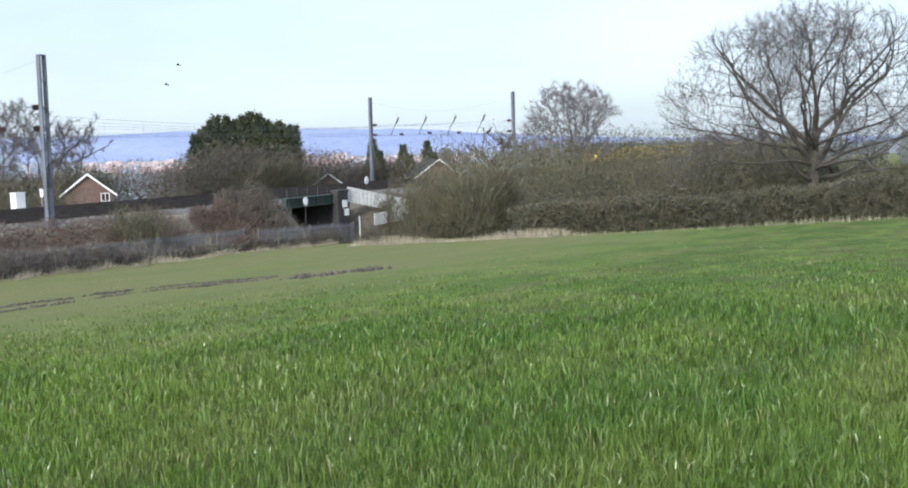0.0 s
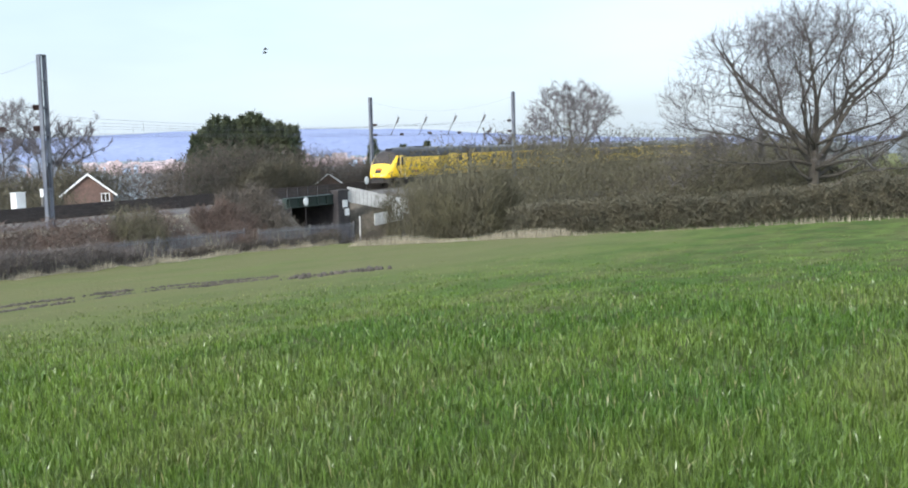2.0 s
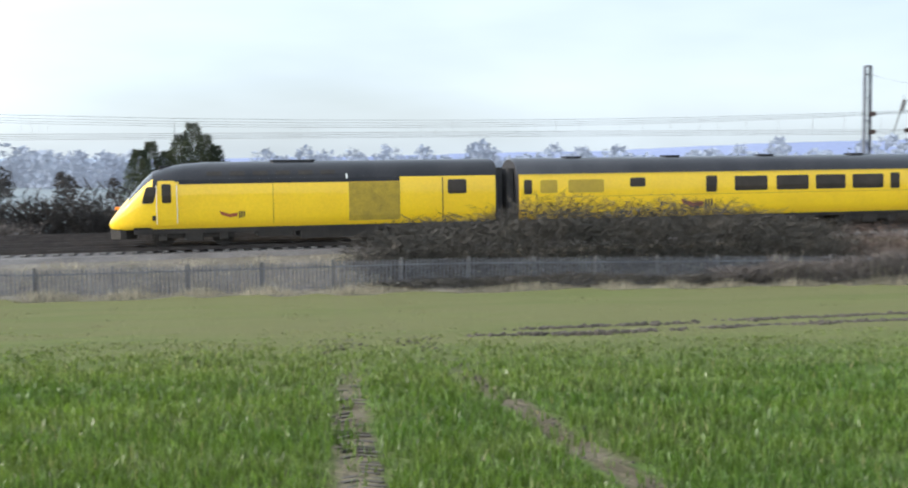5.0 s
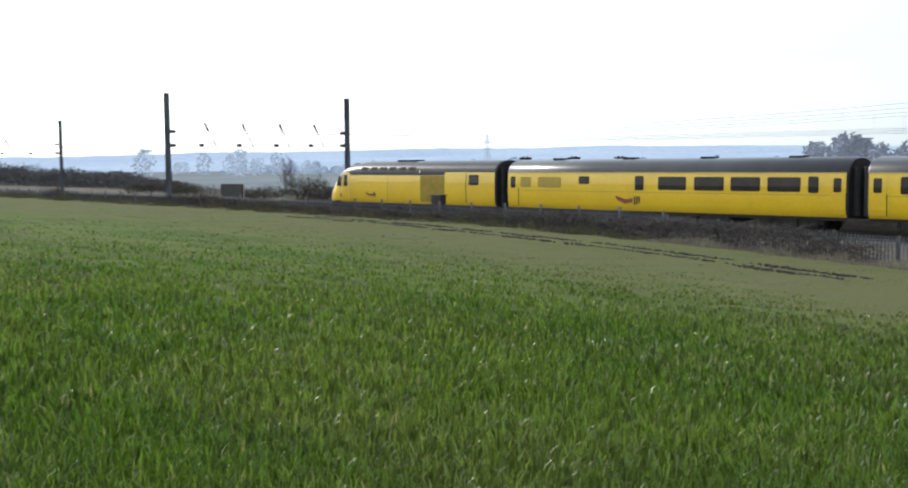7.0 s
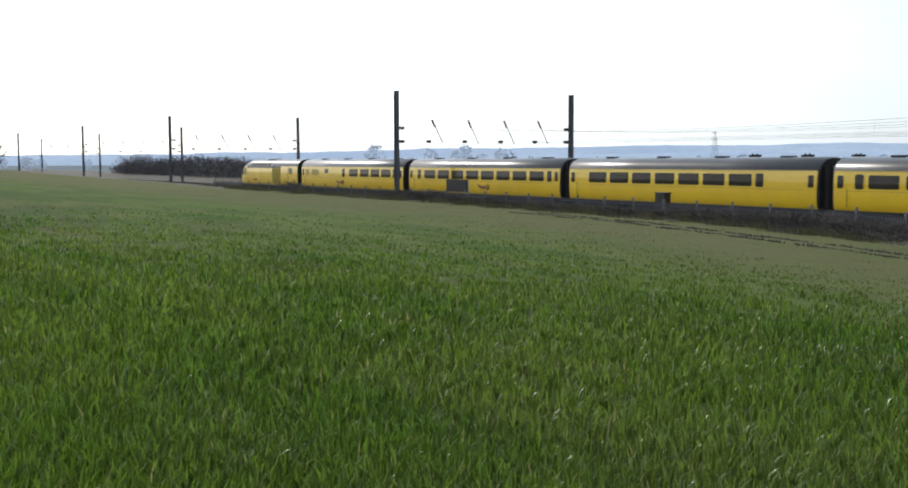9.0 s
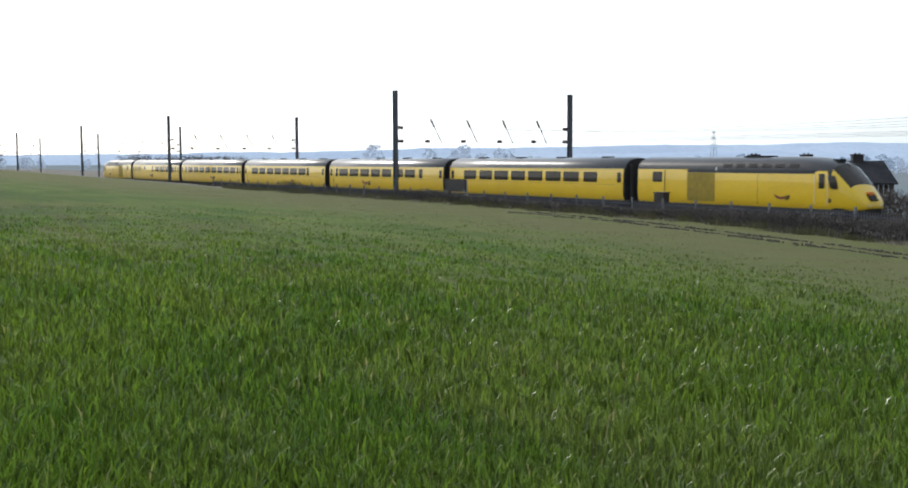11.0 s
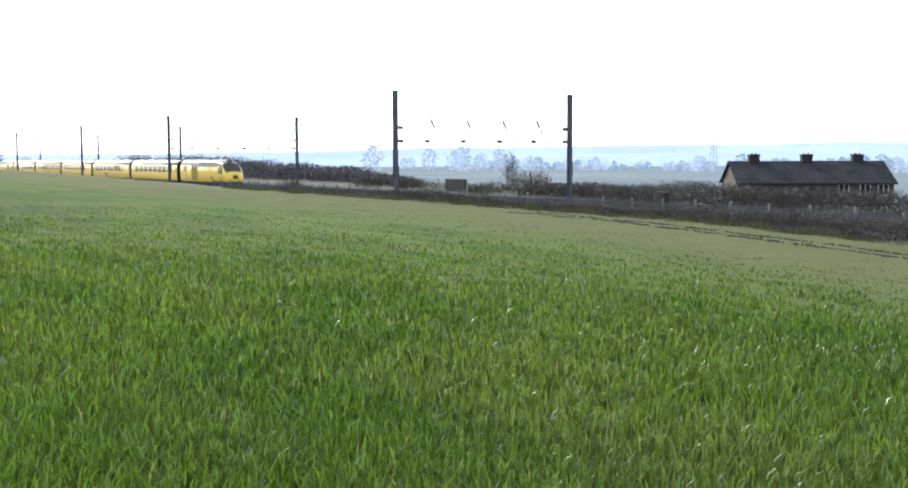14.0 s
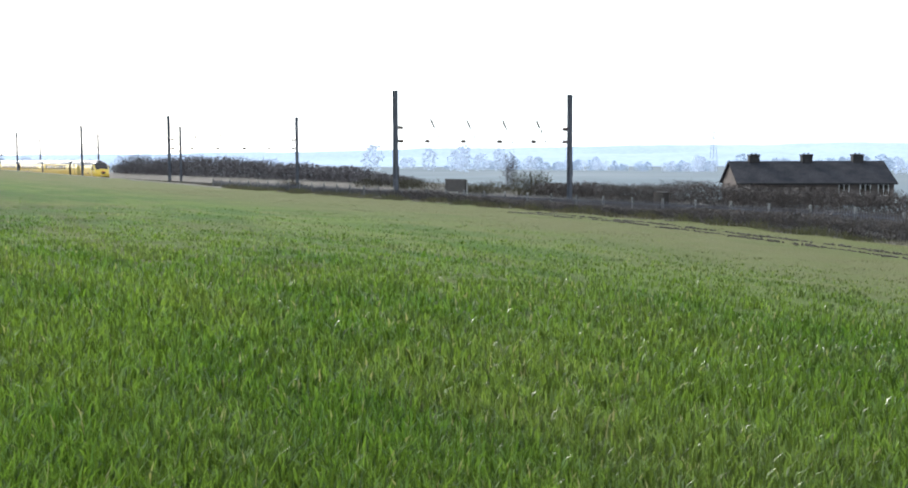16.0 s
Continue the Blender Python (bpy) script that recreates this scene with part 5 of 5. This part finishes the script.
sign_plate(75.9, 45.85, -0.72, 0.36, "white board on the bridge pillar", True)
sign_plate(76.1, 45.80, -1.4, 0.34, "lower white board on the bridge pillar", True)
sign_plate(70.6, 46.1, -0.25, 0.32, "round white road sign by the bridge")
sign_plate(81.5, 47.0, 0.95, 0.33, "round white trackside sign")
e = thing("signal_post", pose(70.4, 41.3, 0), "short pale post standing at the fence", "post")
Shape().tube((0, 0, gz(70.4, 41.3) - 0.1), (0, 0, -1.35), 0.06, n=8).done("pole", M_CONC, e)


def sloping_fence(a, b, h, n, label):
    """Upright pale concrete panels stepping down a slope from a to b."""
    e = thing("panel_fence", pose(0, 0, 0), label, "fence", "pale panel fences")
    a, b = Vector(a), Vector(b)
    d = (b - a) / n
    for i in range(n):
        p, q = a + d * (i + 0.06), a + d * (i + 0.94)
        nrm = Vector((-d.y, d.x, 0)).normalized() * 0.03
        s = Shape()
        vs = [p - nrm - Vector((0, 0, h)), q - nrm - Vector((0, 0, h)), q + nrm - Vector((0, 0, h)), p + nrm - Vector((0, 0, h)), p - nrm, q - nrm, q + nrm, p + nrm]
        s.add(vs, [(0, 3, 2, 1), (4, 5, 6, 7), (0, 1, 5, 4), (1, 2, 6, 5), (2, 3, 7, 6), (3, 0, 4, 7)])
        s.done("panel", M_CONC, e)
    for k in (0.25, 0.8):
        Shape().beam(a + Vector((0, 0.06, -h * k)), b + Vector((0, 0.06, -h * k)), 0.05, 0.07).done("rail", M_CONC, e)


sloping_fence((76.9, 46.2, 0.62), (82.6, 43.6, -0.75), 1.25, 16, "pale panel fence stepping down beside the bridge")
sloping_fence((74.9, 42.6, -1.45), (79.0, 42.2, -1.25), 0.95, 10, "pale panel fence at the lane side")


def cabinet(x, y, w, d, h, z, label, material, name):
    e = thing(name, pose(x, y, z), label, "cabinet")
    Shape().box(-w / 2, w / 2, -d / 2, d / 2, 0.1, h, 0.04).done("body", material, e)
    Shape().box(-w / 2 - 0.05, w / 2 + 0.05, -d / 2 - 0.05, d / 2 + 0.05, h, h + 0.06, 0.05).done("lid", material, e)
    Shape().box(-w / 2 + 0.05, w / 2 - 0.05, -d / 2 + 0.05, d / 2 - 0.05, min(-0.3, gz(x, y) - z - 0.1), 0.1).done("plinth", M_SLEEPER, e)
    for k in (-0.25, 0.25):
        Shape().box(k * w - w * 0.22, k * w + w * 0.22, -d / 2 - 0.02, -d / 2, 0.18, h - 0.08, 0.005).done("door", material, e)


cabinet(61.6, 66.3, 0.95, 0.6, 1.5, -0.6, "white trackside equipment cabinet beyond the tracks", M_WHITE, "equipment_cabinet")
cabinet(64.0, 66.2, 0.3, 0.3, 0.65, 0.4, "small white trackside box beyond the tracks", M_WHITE, "equipment_box")
e = thing("trackside_board", pose(-71.6, 45.6, 0), "large dark board on pale legs beside the tracks", "board")
Shape().box(-1.45, 1.45, -0.06, 0.06, 1.15, 2.1, 0.02).done("panel", M_BLACK, e, "plain dark panel")
for x in (-1.38, 0.0, 1.38):
    Shape().box(x - 0.06, x + 0.06, 0.06, 0.18, gz(-71.6, 45.6) - 0.2, 2.05).done("leg", M_CONC, e)
cabinet(-47.0, 44.0, 0.8, 0.5, 1.3, 0.35, "weathered brown trackside cabinet behind the fence", M_RAIL, "equipment_cabinet")


# ---- houses ----
def chimney(parent, x, y, z0, z1, w=0.75, d=0.6):
    c = Shape()
    c.box(x - w / 2, x + w / 2, y - d / 2, y + d / 2, z0, z1, 0.01)
    c.box(x - w / 2 - 0.06, x + w / 2 + 0.06, y - d / 2 - 0.06, y + d / 2 + 0.06, z1, z1 + 0.14)
    ob = c.done("chimney", M_BRICK_OLD, parent)
    for k in (-0.2, 0.2):
        Shape().tube((x + k, y, z1 + 0.14), (x + k, y, z1 + 0.26), 0.11, 0.09, n=8).done("chimney_pot", M_BRICK_OLD, ob)


def house(m, length, depth, eaves, ridge, wall_m, label, chimneys, windows, hip=0.0, barge=False):
    """Long axis along x; front faces -y; the ground is z = 0."""
    e = thing("house", m, label, "house")
    L, D = length / 2, depth / 2
    s = Shape()
    vs = [(-L, -D, -1.5), (L, -D, -1.5), (L, D, -1.5), (-L, D, -1.5), (-L, -D, eaves), (L, -D, eaves), (L, D, eaves), (-L, D, eaves), (-L + hip, 0, ridge - 0.12), (L - hip, 0, ridge - 0.12)]
    s.add(vs, [(3, 2, 1, 0), (0, 1, 5, 4), (2, 3, 7, 6), (1, 2, 6, 9, 5), (3, 0, 4, 8, 7), (4, 5, 9, 8), (6, 7, 8, 9)])
    s.done("wall", wall_m, e)
    o = 0.35
    k = (ridge - eaves) / D
    r = Shape()
    oh = 0.25 if not hip else o
    top = [(-L + hip - (0 if hip else oh), 0, ridge), (L - hip + (0 if hip else oh), 0, ridge)]
    low = [(-L - oh, -D - o, eaves - k * o), (L + oh, -D - o, eaves - k * o), (L + oh, D + o, eaves - k * o), (-L - oh, D + o, eaves - k * o)]
    t = Vector((0, 0, -0.16))
    vs = low + top + [tuple(Vector(p) + t) for p in low + top]
    r.add(vs, [(0, 1, 5, 4), (2, 3, 4, 5), (6, 10, 11, 7), (8, 11, 10, 9), (0, 6, 7, 1), (2, 8, 9, 3)] + [(1, 7, 11, 5), (5, 11, 8, 2), (3, 9, 10, 4), (4, 10, 6, 0)] + ([(0, 4, 3), (1, 2, 5)] if hip else []))
    roof = r.done("roof", M_TILE, e, "dark tiled roof")
    for cx, hgt in chimneys:
        chimney(roof, cx, 0.0, ridge - 0.5, ridge + hgt, 1.0, 0.8)
    for wx, wz, ww, wh in windows:
        w = Shape()
        for a, b, c, d in ((wx - ww / 2, wx + ww / 2, wz - 0.06, wz), (wx - ww / 2, wx + ww / 2, wz + wh, wz + wh + 0.06), (wx - ww / 2, wx - ww / 2 + 0.06, wz, wz + wh), (wx + ww / 2 - 0.06, wx + ww / 2, wz, wz + wh), (wx - 0.03, wx + 0.03, wz, wz + wh)):
            w.box(a, b, -D - 0.06, -D + 0.02, c, d)
        fr = w.done("window_frame", M_WHITE, e, "white window frame")
        Shape().box(wx - ww / 2 + 0.06, wx + ww / 2 - 0.06, -D - 0.03, -D + 0.01, wz, wz + wh).done("pane", M_GLASS, fr)
    Shape().tube((-L - oh, -D - o, eaves - k * o - 0.04), (L + oh, -D - o, eaves - k * o - 0.04), 0.06, n=6).done("gutter", M_BLACK, e)
    if barge:
        for sx in (-1, 1):
            for sy in (-1, 1):
                x = sx * (L + oh + 0.02)
                Shape().beam((x, sy * (D + o), eaves - k * o - 0.08), (x, 0, ridge - 0.08), 0.05, 0.16).done("bargeboard", M_WHITE, e, "white bargeboard")
    return e


# gable-fronted brick house seen over the tracks: the gable faces the camera
gabled = house(pose(82.3, 79.2, -3.2, 0, 0, 45), 8.0, 4.5, 3.38, 5.17, M_BRICK, "red brick house with white bargeboards behind the railway", [], [], barge=True)
gable_window = Shape()
for ya, yb, za, zb in ((-1.95, -1.15, 2.45, 2.52), (-1.95, -1.15, 3.18, 3.25), (-1.95, -1.88, 2.52, 3.18), (-1.22, -1.15, 2.52, 3.18), (-1.58, -1.52, 2.52, 3.18)):
    gable_window.box(-4.07, -3.97, ya, yb, za, zb)
gable_frame = gable_window.done("window_frame", M_WHITE, gabled, "white window frame")
Shape().box(-4.03, -3.98, -1.88, -1.22, 2.52, 3.18).done("pane", M_GLASS, gable_frame)
house(pose(109.5, 69.5, -4.2, 0, 0, 48), 7.0, 5.0, 3.4, 5.2, M_BRICK, "brick house with white bargeboards beyond the bridge", [], [], barge=True)
house(pose(123.0, 61.5, -4.0, 0, 0, 40), 7.0, 5.5, 4.2, 6.2, M_BRICK, "brick house with white bargeboards among scrub", [], [], barge=True)
# row of cottages
cot = [(2.6, 1.05, 1.0, 1.0), (4.6, 1.05, 1.0, 1.0), (6.3, 1.05, 1.0, 1.0)]
house(pose(-72.95, 87.3, -0.95, 0, 0, 55.3), 14.6, 7.6, 2.41, 4.32, M_BRICK_DULL, "long low brick cottages with dark tiled roof and three chimneys", [(-5.07, 0.5), (0.06, 0.5), (5.0, 0.5)], cot)
house(pose(-27.5, 117.5, -2.4, 0, 0, 13), 14.0, 7.0, 2.6, 4.55, M_RENDER, "low pale rendered bungalows with three chimneys", [(-4.5, 0.5), (-1.0, 0.5), (3.2, 0.5)], [(-4, 1.0, 1.4, 1.1), (0, 1.0, 1.4, 1.1), (4, 1.0, 1.4, 1.1)])


# ---- ruts in the field ----
def rut(points, n, size, label, seed, spread=0.25):
    rs = np.random.RandomState(seed)
    P = np.array(points, float)
    s = Shape()
    cum = np.concatenate([[0], np.cumsum(np.linalg.norm(np.diff(P, axis=0), axis=1))])
    for t in rs.rand(n) * cum[-1]:
        if math.sin(t * 0.8) + math.sin(t * 2.1) < -0.9:
            continue
        x, y = np.interp(t, cum, P[:, 0]) + rs.normal(0, 0.3), np.interp(t, cum, P[:, 1]) + rs.normal(0, spread)
        r = rs.uniform(0.4, 1.2) * size
        z = gz(x, y)
        ring = [(x + r * rs.uniform(0.7, 1.3) * math.cos(a), y + r * rs.uniform(0.6, 1.1) * math.sin(a)) for a in np.linspace(0, 2 * math.pi, 6)[:-1]]
        k = rs.uniform(0.5, 1.1) * r
        s.add([(p, q, z - 0.05) for p, q in ring] + [(x + (p - x) * 0.6, y + (q - y) * 0.6, z + k * 0.7) for p, q in ring] + [(x, y, z + k)],
              [(i, (i + 1) % 5, 5 + (i + 1) % 5, 5 + i) for i in range(5)] + [(5 + i, 5 + (i + 1) % 5, 10) for i in range(5)])
    tagged(s.done("soil_clods", M_CLOD), label, "soil", kind="stuff")


for k in (-0.7, 1.0):
    rut([(6.5 + k, 22.4 + k), (10, 23.0 + k), (14.5, 24.2 + k), (20, 25.5 + k), (25, 26.2 + k), (29, 26.0 + k), (32.3, 24.9 + k), (35, 23.3 + k)], 1300, 0.075, "rut of dark turned soil clods", 91 + int(k), 0.11)
rut([(33.5, 22.6), (38.2, 21.2)], 110, 0.15, "heaped dark soil clods", 92)
for k in (0.0, 1.7):
    rut([(-16, 32.2 + k), (-24, 34.2 + k), (-31, 35.0 + k), (-41, 36.0 + k), (-52, 37.0 + k)], 1100, 0.075, "rut of dark turned soil clods", 93 + int(k), 0.12)
for a, k in TRAM:
    rut([(a + k * y, y) for y in (4.0, 10, 16, 22)], 420, 0.035, "crumbled soil in a wheel lane", 95 + int(a), 0.1)

def treads(a, k, y0, y1, half, label, seed):
    """Soil bars pressed up crosswise by a lugged tyre along a wheel lane."""
    rs = np.random.RandomState(seed)
    s = Shape()
    for y in np.arange(y0, y1, 0.15):
        x = a + k * y
        for side in (-1, 1):
            if rs.rand() < 0.2 + 0.06 * (y - y0):
                continue
            p = Vector((x + side * 0.02, y + rs.normal(0, 0.01), 0))
            q = Vector((x + side * half * rs.uniform(0.7, 1.0), y - 0.09 + rs.normal(0, 0.015), 0))
            p.z, q.z = gz(p.x, p.y) + 0.012, gz(q.x, q.y) + 0.012
            s.beam(p, q, rs.uniform(0.03, 0.05), rs.uniform(0.015, 0.045))
    tagged(s.done("tyre_tread", M_CLOD), label, "soil", kind="stuff")


treads(*TRAM[0], 4.0, 14.0, 0.19, "dark lugged tyre print pressed into soil", 98)

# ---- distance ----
# haze is painted in here: bluer, paler base colours that also glow
M_HILL = painted_haze_mat("hazy_blue_hill", (0.185, 0.215, 0.325), (0.22, 0.25, 0.36), 0.17, 0.002)
M_HILL_PALE = painted_haze_mat("hazy_pale_hill", (0.34, 0.41, 0.52), (0.39, 0.46, 0.56), 0.22, 0.002)
M_FARWOOD = painted_haze_mat("hazy_far_trees", (0.13, 0.17, 0.24), (0.18, 0.22, 0.28), 0.45, 0.01)
M_MIDWOOD = painted_haze_mat("hazy_middle_trees", (0.10, 0.11, 0.11), (0.14, 0.14, 0.13), 0.28, 0.02)
M_HAZETREE = painted_haze_mat("pale_hazy_trees", (0.43, 0.49, 0.59), (0.47, 0.53, 0.62), 0.42, 0.01)
M_HAZEMID = painted_haze_mat("hazy_blue_hedgerow", (0.33, 0.40, 0.50), (0.37, 0.44, 0.53), 0.38, 0.01)
M_HAZEWOOD = painted_haze_mat("hazy_grey_blue_wood", (0.185, 0.21, 0.26), (0.215, 0.24, 0.285), 0.55, 0.01)
# town brick and roofs: haze mixed into the colour, with some emission
M_TOWN_WALL = painted_haze_mat("hazy_brick_town", (0.36, 0.275, 0.275), (0.44, 0.34, 0.335), 0.26, 0.02)
M_TOWN_ROOF = painted_haze_mat("hazy_town_roofs", (0.36, 0.28, 0.27), (0.31, 0.27, 0.28), 0.25, 0.02)


def ridge(name, bearings, dist, heights, material, label, rough_h, seed):
    """A far range of hills: a solid swell of land along an arc."""
    rs = np.random.RandomState(seed)
    n = 240
    b = np.linspace(bearings[0], bearings[-1], n)
    h = np.interp(b, bearings, heights) * dist
    bump = np.convolve(rs.normal(0, 1, n + 8), np.ones(9) / 9, "valid")
    h = h + bump * rough_h * 2 + rs.rand(n) * rough_h * 0.5 + CAM[2]
    s, rows = Shape(), []
    for f, g in ((0.80, -30.0), (0.90, 0.35), (0.97, 0.85), (1.0, 1.0), (1.08, 0.5)):
        rows.append([(-math.sin(radians(t)) * dist * f, math.cos(radians(t)) * dist * f, g if g < 0 else -12 + (z + 12) * g) for t, z in zip(b, h)])
    vs = [p for r in rows for p in r]
    s.add(vs, [(r * n + i, r * n + i + 1, (r + 1) * n + i + 1, (r + 1) * n + i) for r in range(4) for i in range(n - 1)])
    tagged(s.done(name, material, smooth=True), label, "hills", kind="structure")


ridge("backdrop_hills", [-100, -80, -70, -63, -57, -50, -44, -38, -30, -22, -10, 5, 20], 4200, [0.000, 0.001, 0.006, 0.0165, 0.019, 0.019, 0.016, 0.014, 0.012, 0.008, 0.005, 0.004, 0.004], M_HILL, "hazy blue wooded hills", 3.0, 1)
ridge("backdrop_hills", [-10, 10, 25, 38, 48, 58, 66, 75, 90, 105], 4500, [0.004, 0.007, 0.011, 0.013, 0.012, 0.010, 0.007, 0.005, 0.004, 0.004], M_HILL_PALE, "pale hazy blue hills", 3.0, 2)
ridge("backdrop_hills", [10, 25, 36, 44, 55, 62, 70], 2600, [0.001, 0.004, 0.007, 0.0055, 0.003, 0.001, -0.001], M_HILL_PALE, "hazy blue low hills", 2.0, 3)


def far_trees(name, bearings, dist, n, h0, h1, material, label, seed):
    """Woods at a distance: crowns of many small clumps on the low land."""
    rs = np.random.RandomState(seed)
    v = []
    for _ in range(n):
        b = math.radians(rs.uniform(*bearings))
        d = dist * rs.uniform(0.85, 1.15)
        x, y = -math.sin(b) * d, math.cos(b) * d
        h = rs.uniform(h0, h1) * rs.uniform(0.6, 1.0)
        r = h * rs.uniform(0.3, 0.55)
        m = 170
        a, u = rs.rand(m) * 2 * math.pi, rs.rand(m)
        zz = u ** 0.8
        rad = r * np.sqrt(np.clip(1 - (2 * zz - 0.9) ** 2 * 0.8, 0.05, 1)) * np.sqrt(rs.rand(m))
        c = np.stack([x + np.cos(a) * rad, y + np.sin(a) * rad, gz(x, y) + zz * h], -1)
        dd = rs.normal(0, 1, (m, 3))
        dd /= np.linalg.norm(dd, axis=1, keepdims=True)
        w = np.full(m, h * 0.045) * rs.uniform(0.5, 1.4, m)
        v.append(strips(c, c + dd * h * 0.13, w, w * 0.5, rs))
    tagged(quads_mesh(name, np.concatenate(v), material), label, "woods", kind="stuff")


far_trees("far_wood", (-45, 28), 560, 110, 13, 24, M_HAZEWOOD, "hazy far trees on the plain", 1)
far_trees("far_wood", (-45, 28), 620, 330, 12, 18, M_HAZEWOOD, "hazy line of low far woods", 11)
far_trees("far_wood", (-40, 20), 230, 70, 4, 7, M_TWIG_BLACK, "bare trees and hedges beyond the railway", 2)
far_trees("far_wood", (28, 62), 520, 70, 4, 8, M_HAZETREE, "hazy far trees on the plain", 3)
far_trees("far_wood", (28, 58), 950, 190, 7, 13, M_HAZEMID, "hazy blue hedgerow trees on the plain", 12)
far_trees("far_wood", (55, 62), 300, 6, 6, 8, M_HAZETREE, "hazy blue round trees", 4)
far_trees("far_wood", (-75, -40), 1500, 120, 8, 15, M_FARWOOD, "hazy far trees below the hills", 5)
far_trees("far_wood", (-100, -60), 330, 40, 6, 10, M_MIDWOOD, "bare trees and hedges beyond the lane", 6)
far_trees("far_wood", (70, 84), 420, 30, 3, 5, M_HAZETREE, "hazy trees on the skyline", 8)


def far_house(rs, b, d, k):
    x, y = -math.sin(b) * d, math.cos(b) * d
    w, dp, h = rs.uniform(6, 11), rs.uniform(5, 7), rs.uniform(4.0, 5.5)
    e = thing("far_house", pose(x, y, gz(x, y) + rs.uniform(-1, 3), 0, 0, rs.uniform(0, 180)), "small hazy red brick house in the distant town", "house", "houses of the distant town")
    s = Shape()
    s.box(-w / 2, w / 2, -dp / 2, dp / 2, -6, h)
    # every third wall wears the pale hill's painted haze colour
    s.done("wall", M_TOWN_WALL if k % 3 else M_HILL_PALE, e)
    r = Shape()
    r.add([(-w / 2, -dp / 2 - 0.4, h), (w / 2, -dp / 2 - 0.4, h), (w / 2, dp / 2 + 0.4, h), (-w / 2, dp / 2 + 0.4, h), (-w / 2, 0, h + 3.2), (w / 2, 0, h + 3.2)],
          [(0, 1, 5, 4), (2, 3, 4, 5), (0, 4, 3), (1, 2, 5), (3, 2, 1, 0)])
    r.done("roof", M_TOWN_ROOF, e)


rs_town = np.random.RandomState(77)
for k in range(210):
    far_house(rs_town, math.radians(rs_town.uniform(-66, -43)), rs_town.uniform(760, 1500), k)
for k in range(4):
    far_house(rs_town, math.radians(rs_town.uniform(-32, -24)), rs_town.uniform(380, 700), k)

# lattice pylon far off
e = thing("electricity_pylon", pose(-594, 608, -11), "hazy lattice electricity pylon far off", "pylon")
s = Shape()
PYLON = 35.6
for sx in (-1, 1):
    for sy in (-1, 1):
        s.tube((sx * 2.9, sy * 2.9, 0), (sx * 0.4, sy * 0.4, PYLON), 0.14, 0.09, n=4)
for k in range(9):
    z, z2 = PYLON / 9 * k, PYLON / 9 * (k + 1)
    w, w2 = 2.9 - 2.5 * z / PYLON, 2.9 - 2.5 * z2 / PYLON
    for q in (-1, 1):
        s.tube((-w, q * w, z), (w2, q * w2, z2), 0.08, n=3)
        s.tube((q * w, w, z), (q * w2, -w2, z2), 0.08, n=3)
# pylon shares the far wood's painted haze colour and glow
s.done("tower", M_HAZEWOOD, e)
for z, w in ((25, 4.2), (29.5, 3.4), (34, 2.6)):
    Shape().beam((-w, 0, z), (w, 0, z), 0.25, 0.22).done("cross_arm", M_HAZEWOOD, e)


# ---- birds ----
def bird(label):
    e = thing("bird", pose(0, 0, 0), label, "bird", "birds in the sky")
    s = Shape()
    s.tube((0.22, 0, 0), (0.05, 0, 0.01), 0.02, 0.055, n=6)
    s.tube((0.05, 0, 0.01), (-0.2, 0, 0), 0.055, 0.02, n=6)
    s.done("body", M_BLACK, e)
    for k in (-1, 1):
        w = Shape()
        w.add([(0.09, k * 0.04, 0.03), (-0.08, k * 0.04, 0.03), (-0.1, k * 0.42, 0.10), (0.02, k * 0.42, 0.11), (0.09, k * 0.04, 0.045), (-0.08, k * 0.04, 0.045), (-0.1, k * 0.42, 0.11), (0.02, k * 0.42, 0.12)],
              [(0, 1, 2, 3), (7, 6, 5, 4), (0, 3, 7, 4), (1, 5, 6, 2), (2, 6, 7, 3)])
        w.done("wing", M_BLACK, e)
    return e


birds = [bird("small dark bird gliding across the sky"), bird("small dark bird gliding across the sky")]


def bird_motions():
    for bird_thing, start, way in ((birds[0], (77.37, 63.19, 11.33), (0.58, -4.2, 0.46)), (birds[1], (76.7, 64.01, 9.63), (0.88, -4.6, 1.16))):
        at = lambda t: [a + b * t for a, b in zip(start, way)]
        walk(bird_thing, [(0.0, pose(*at(0), 0, 12, -52)), (0.6, pose(*at(0.6), 0, -14, -52)), (1.2, pose(*at(1.2), 0, 12, -52)), (2.0, pose(*at(2), 0, -10, -52)), (16.0, pose(*at(16), 0, 0, -52))])
motions()
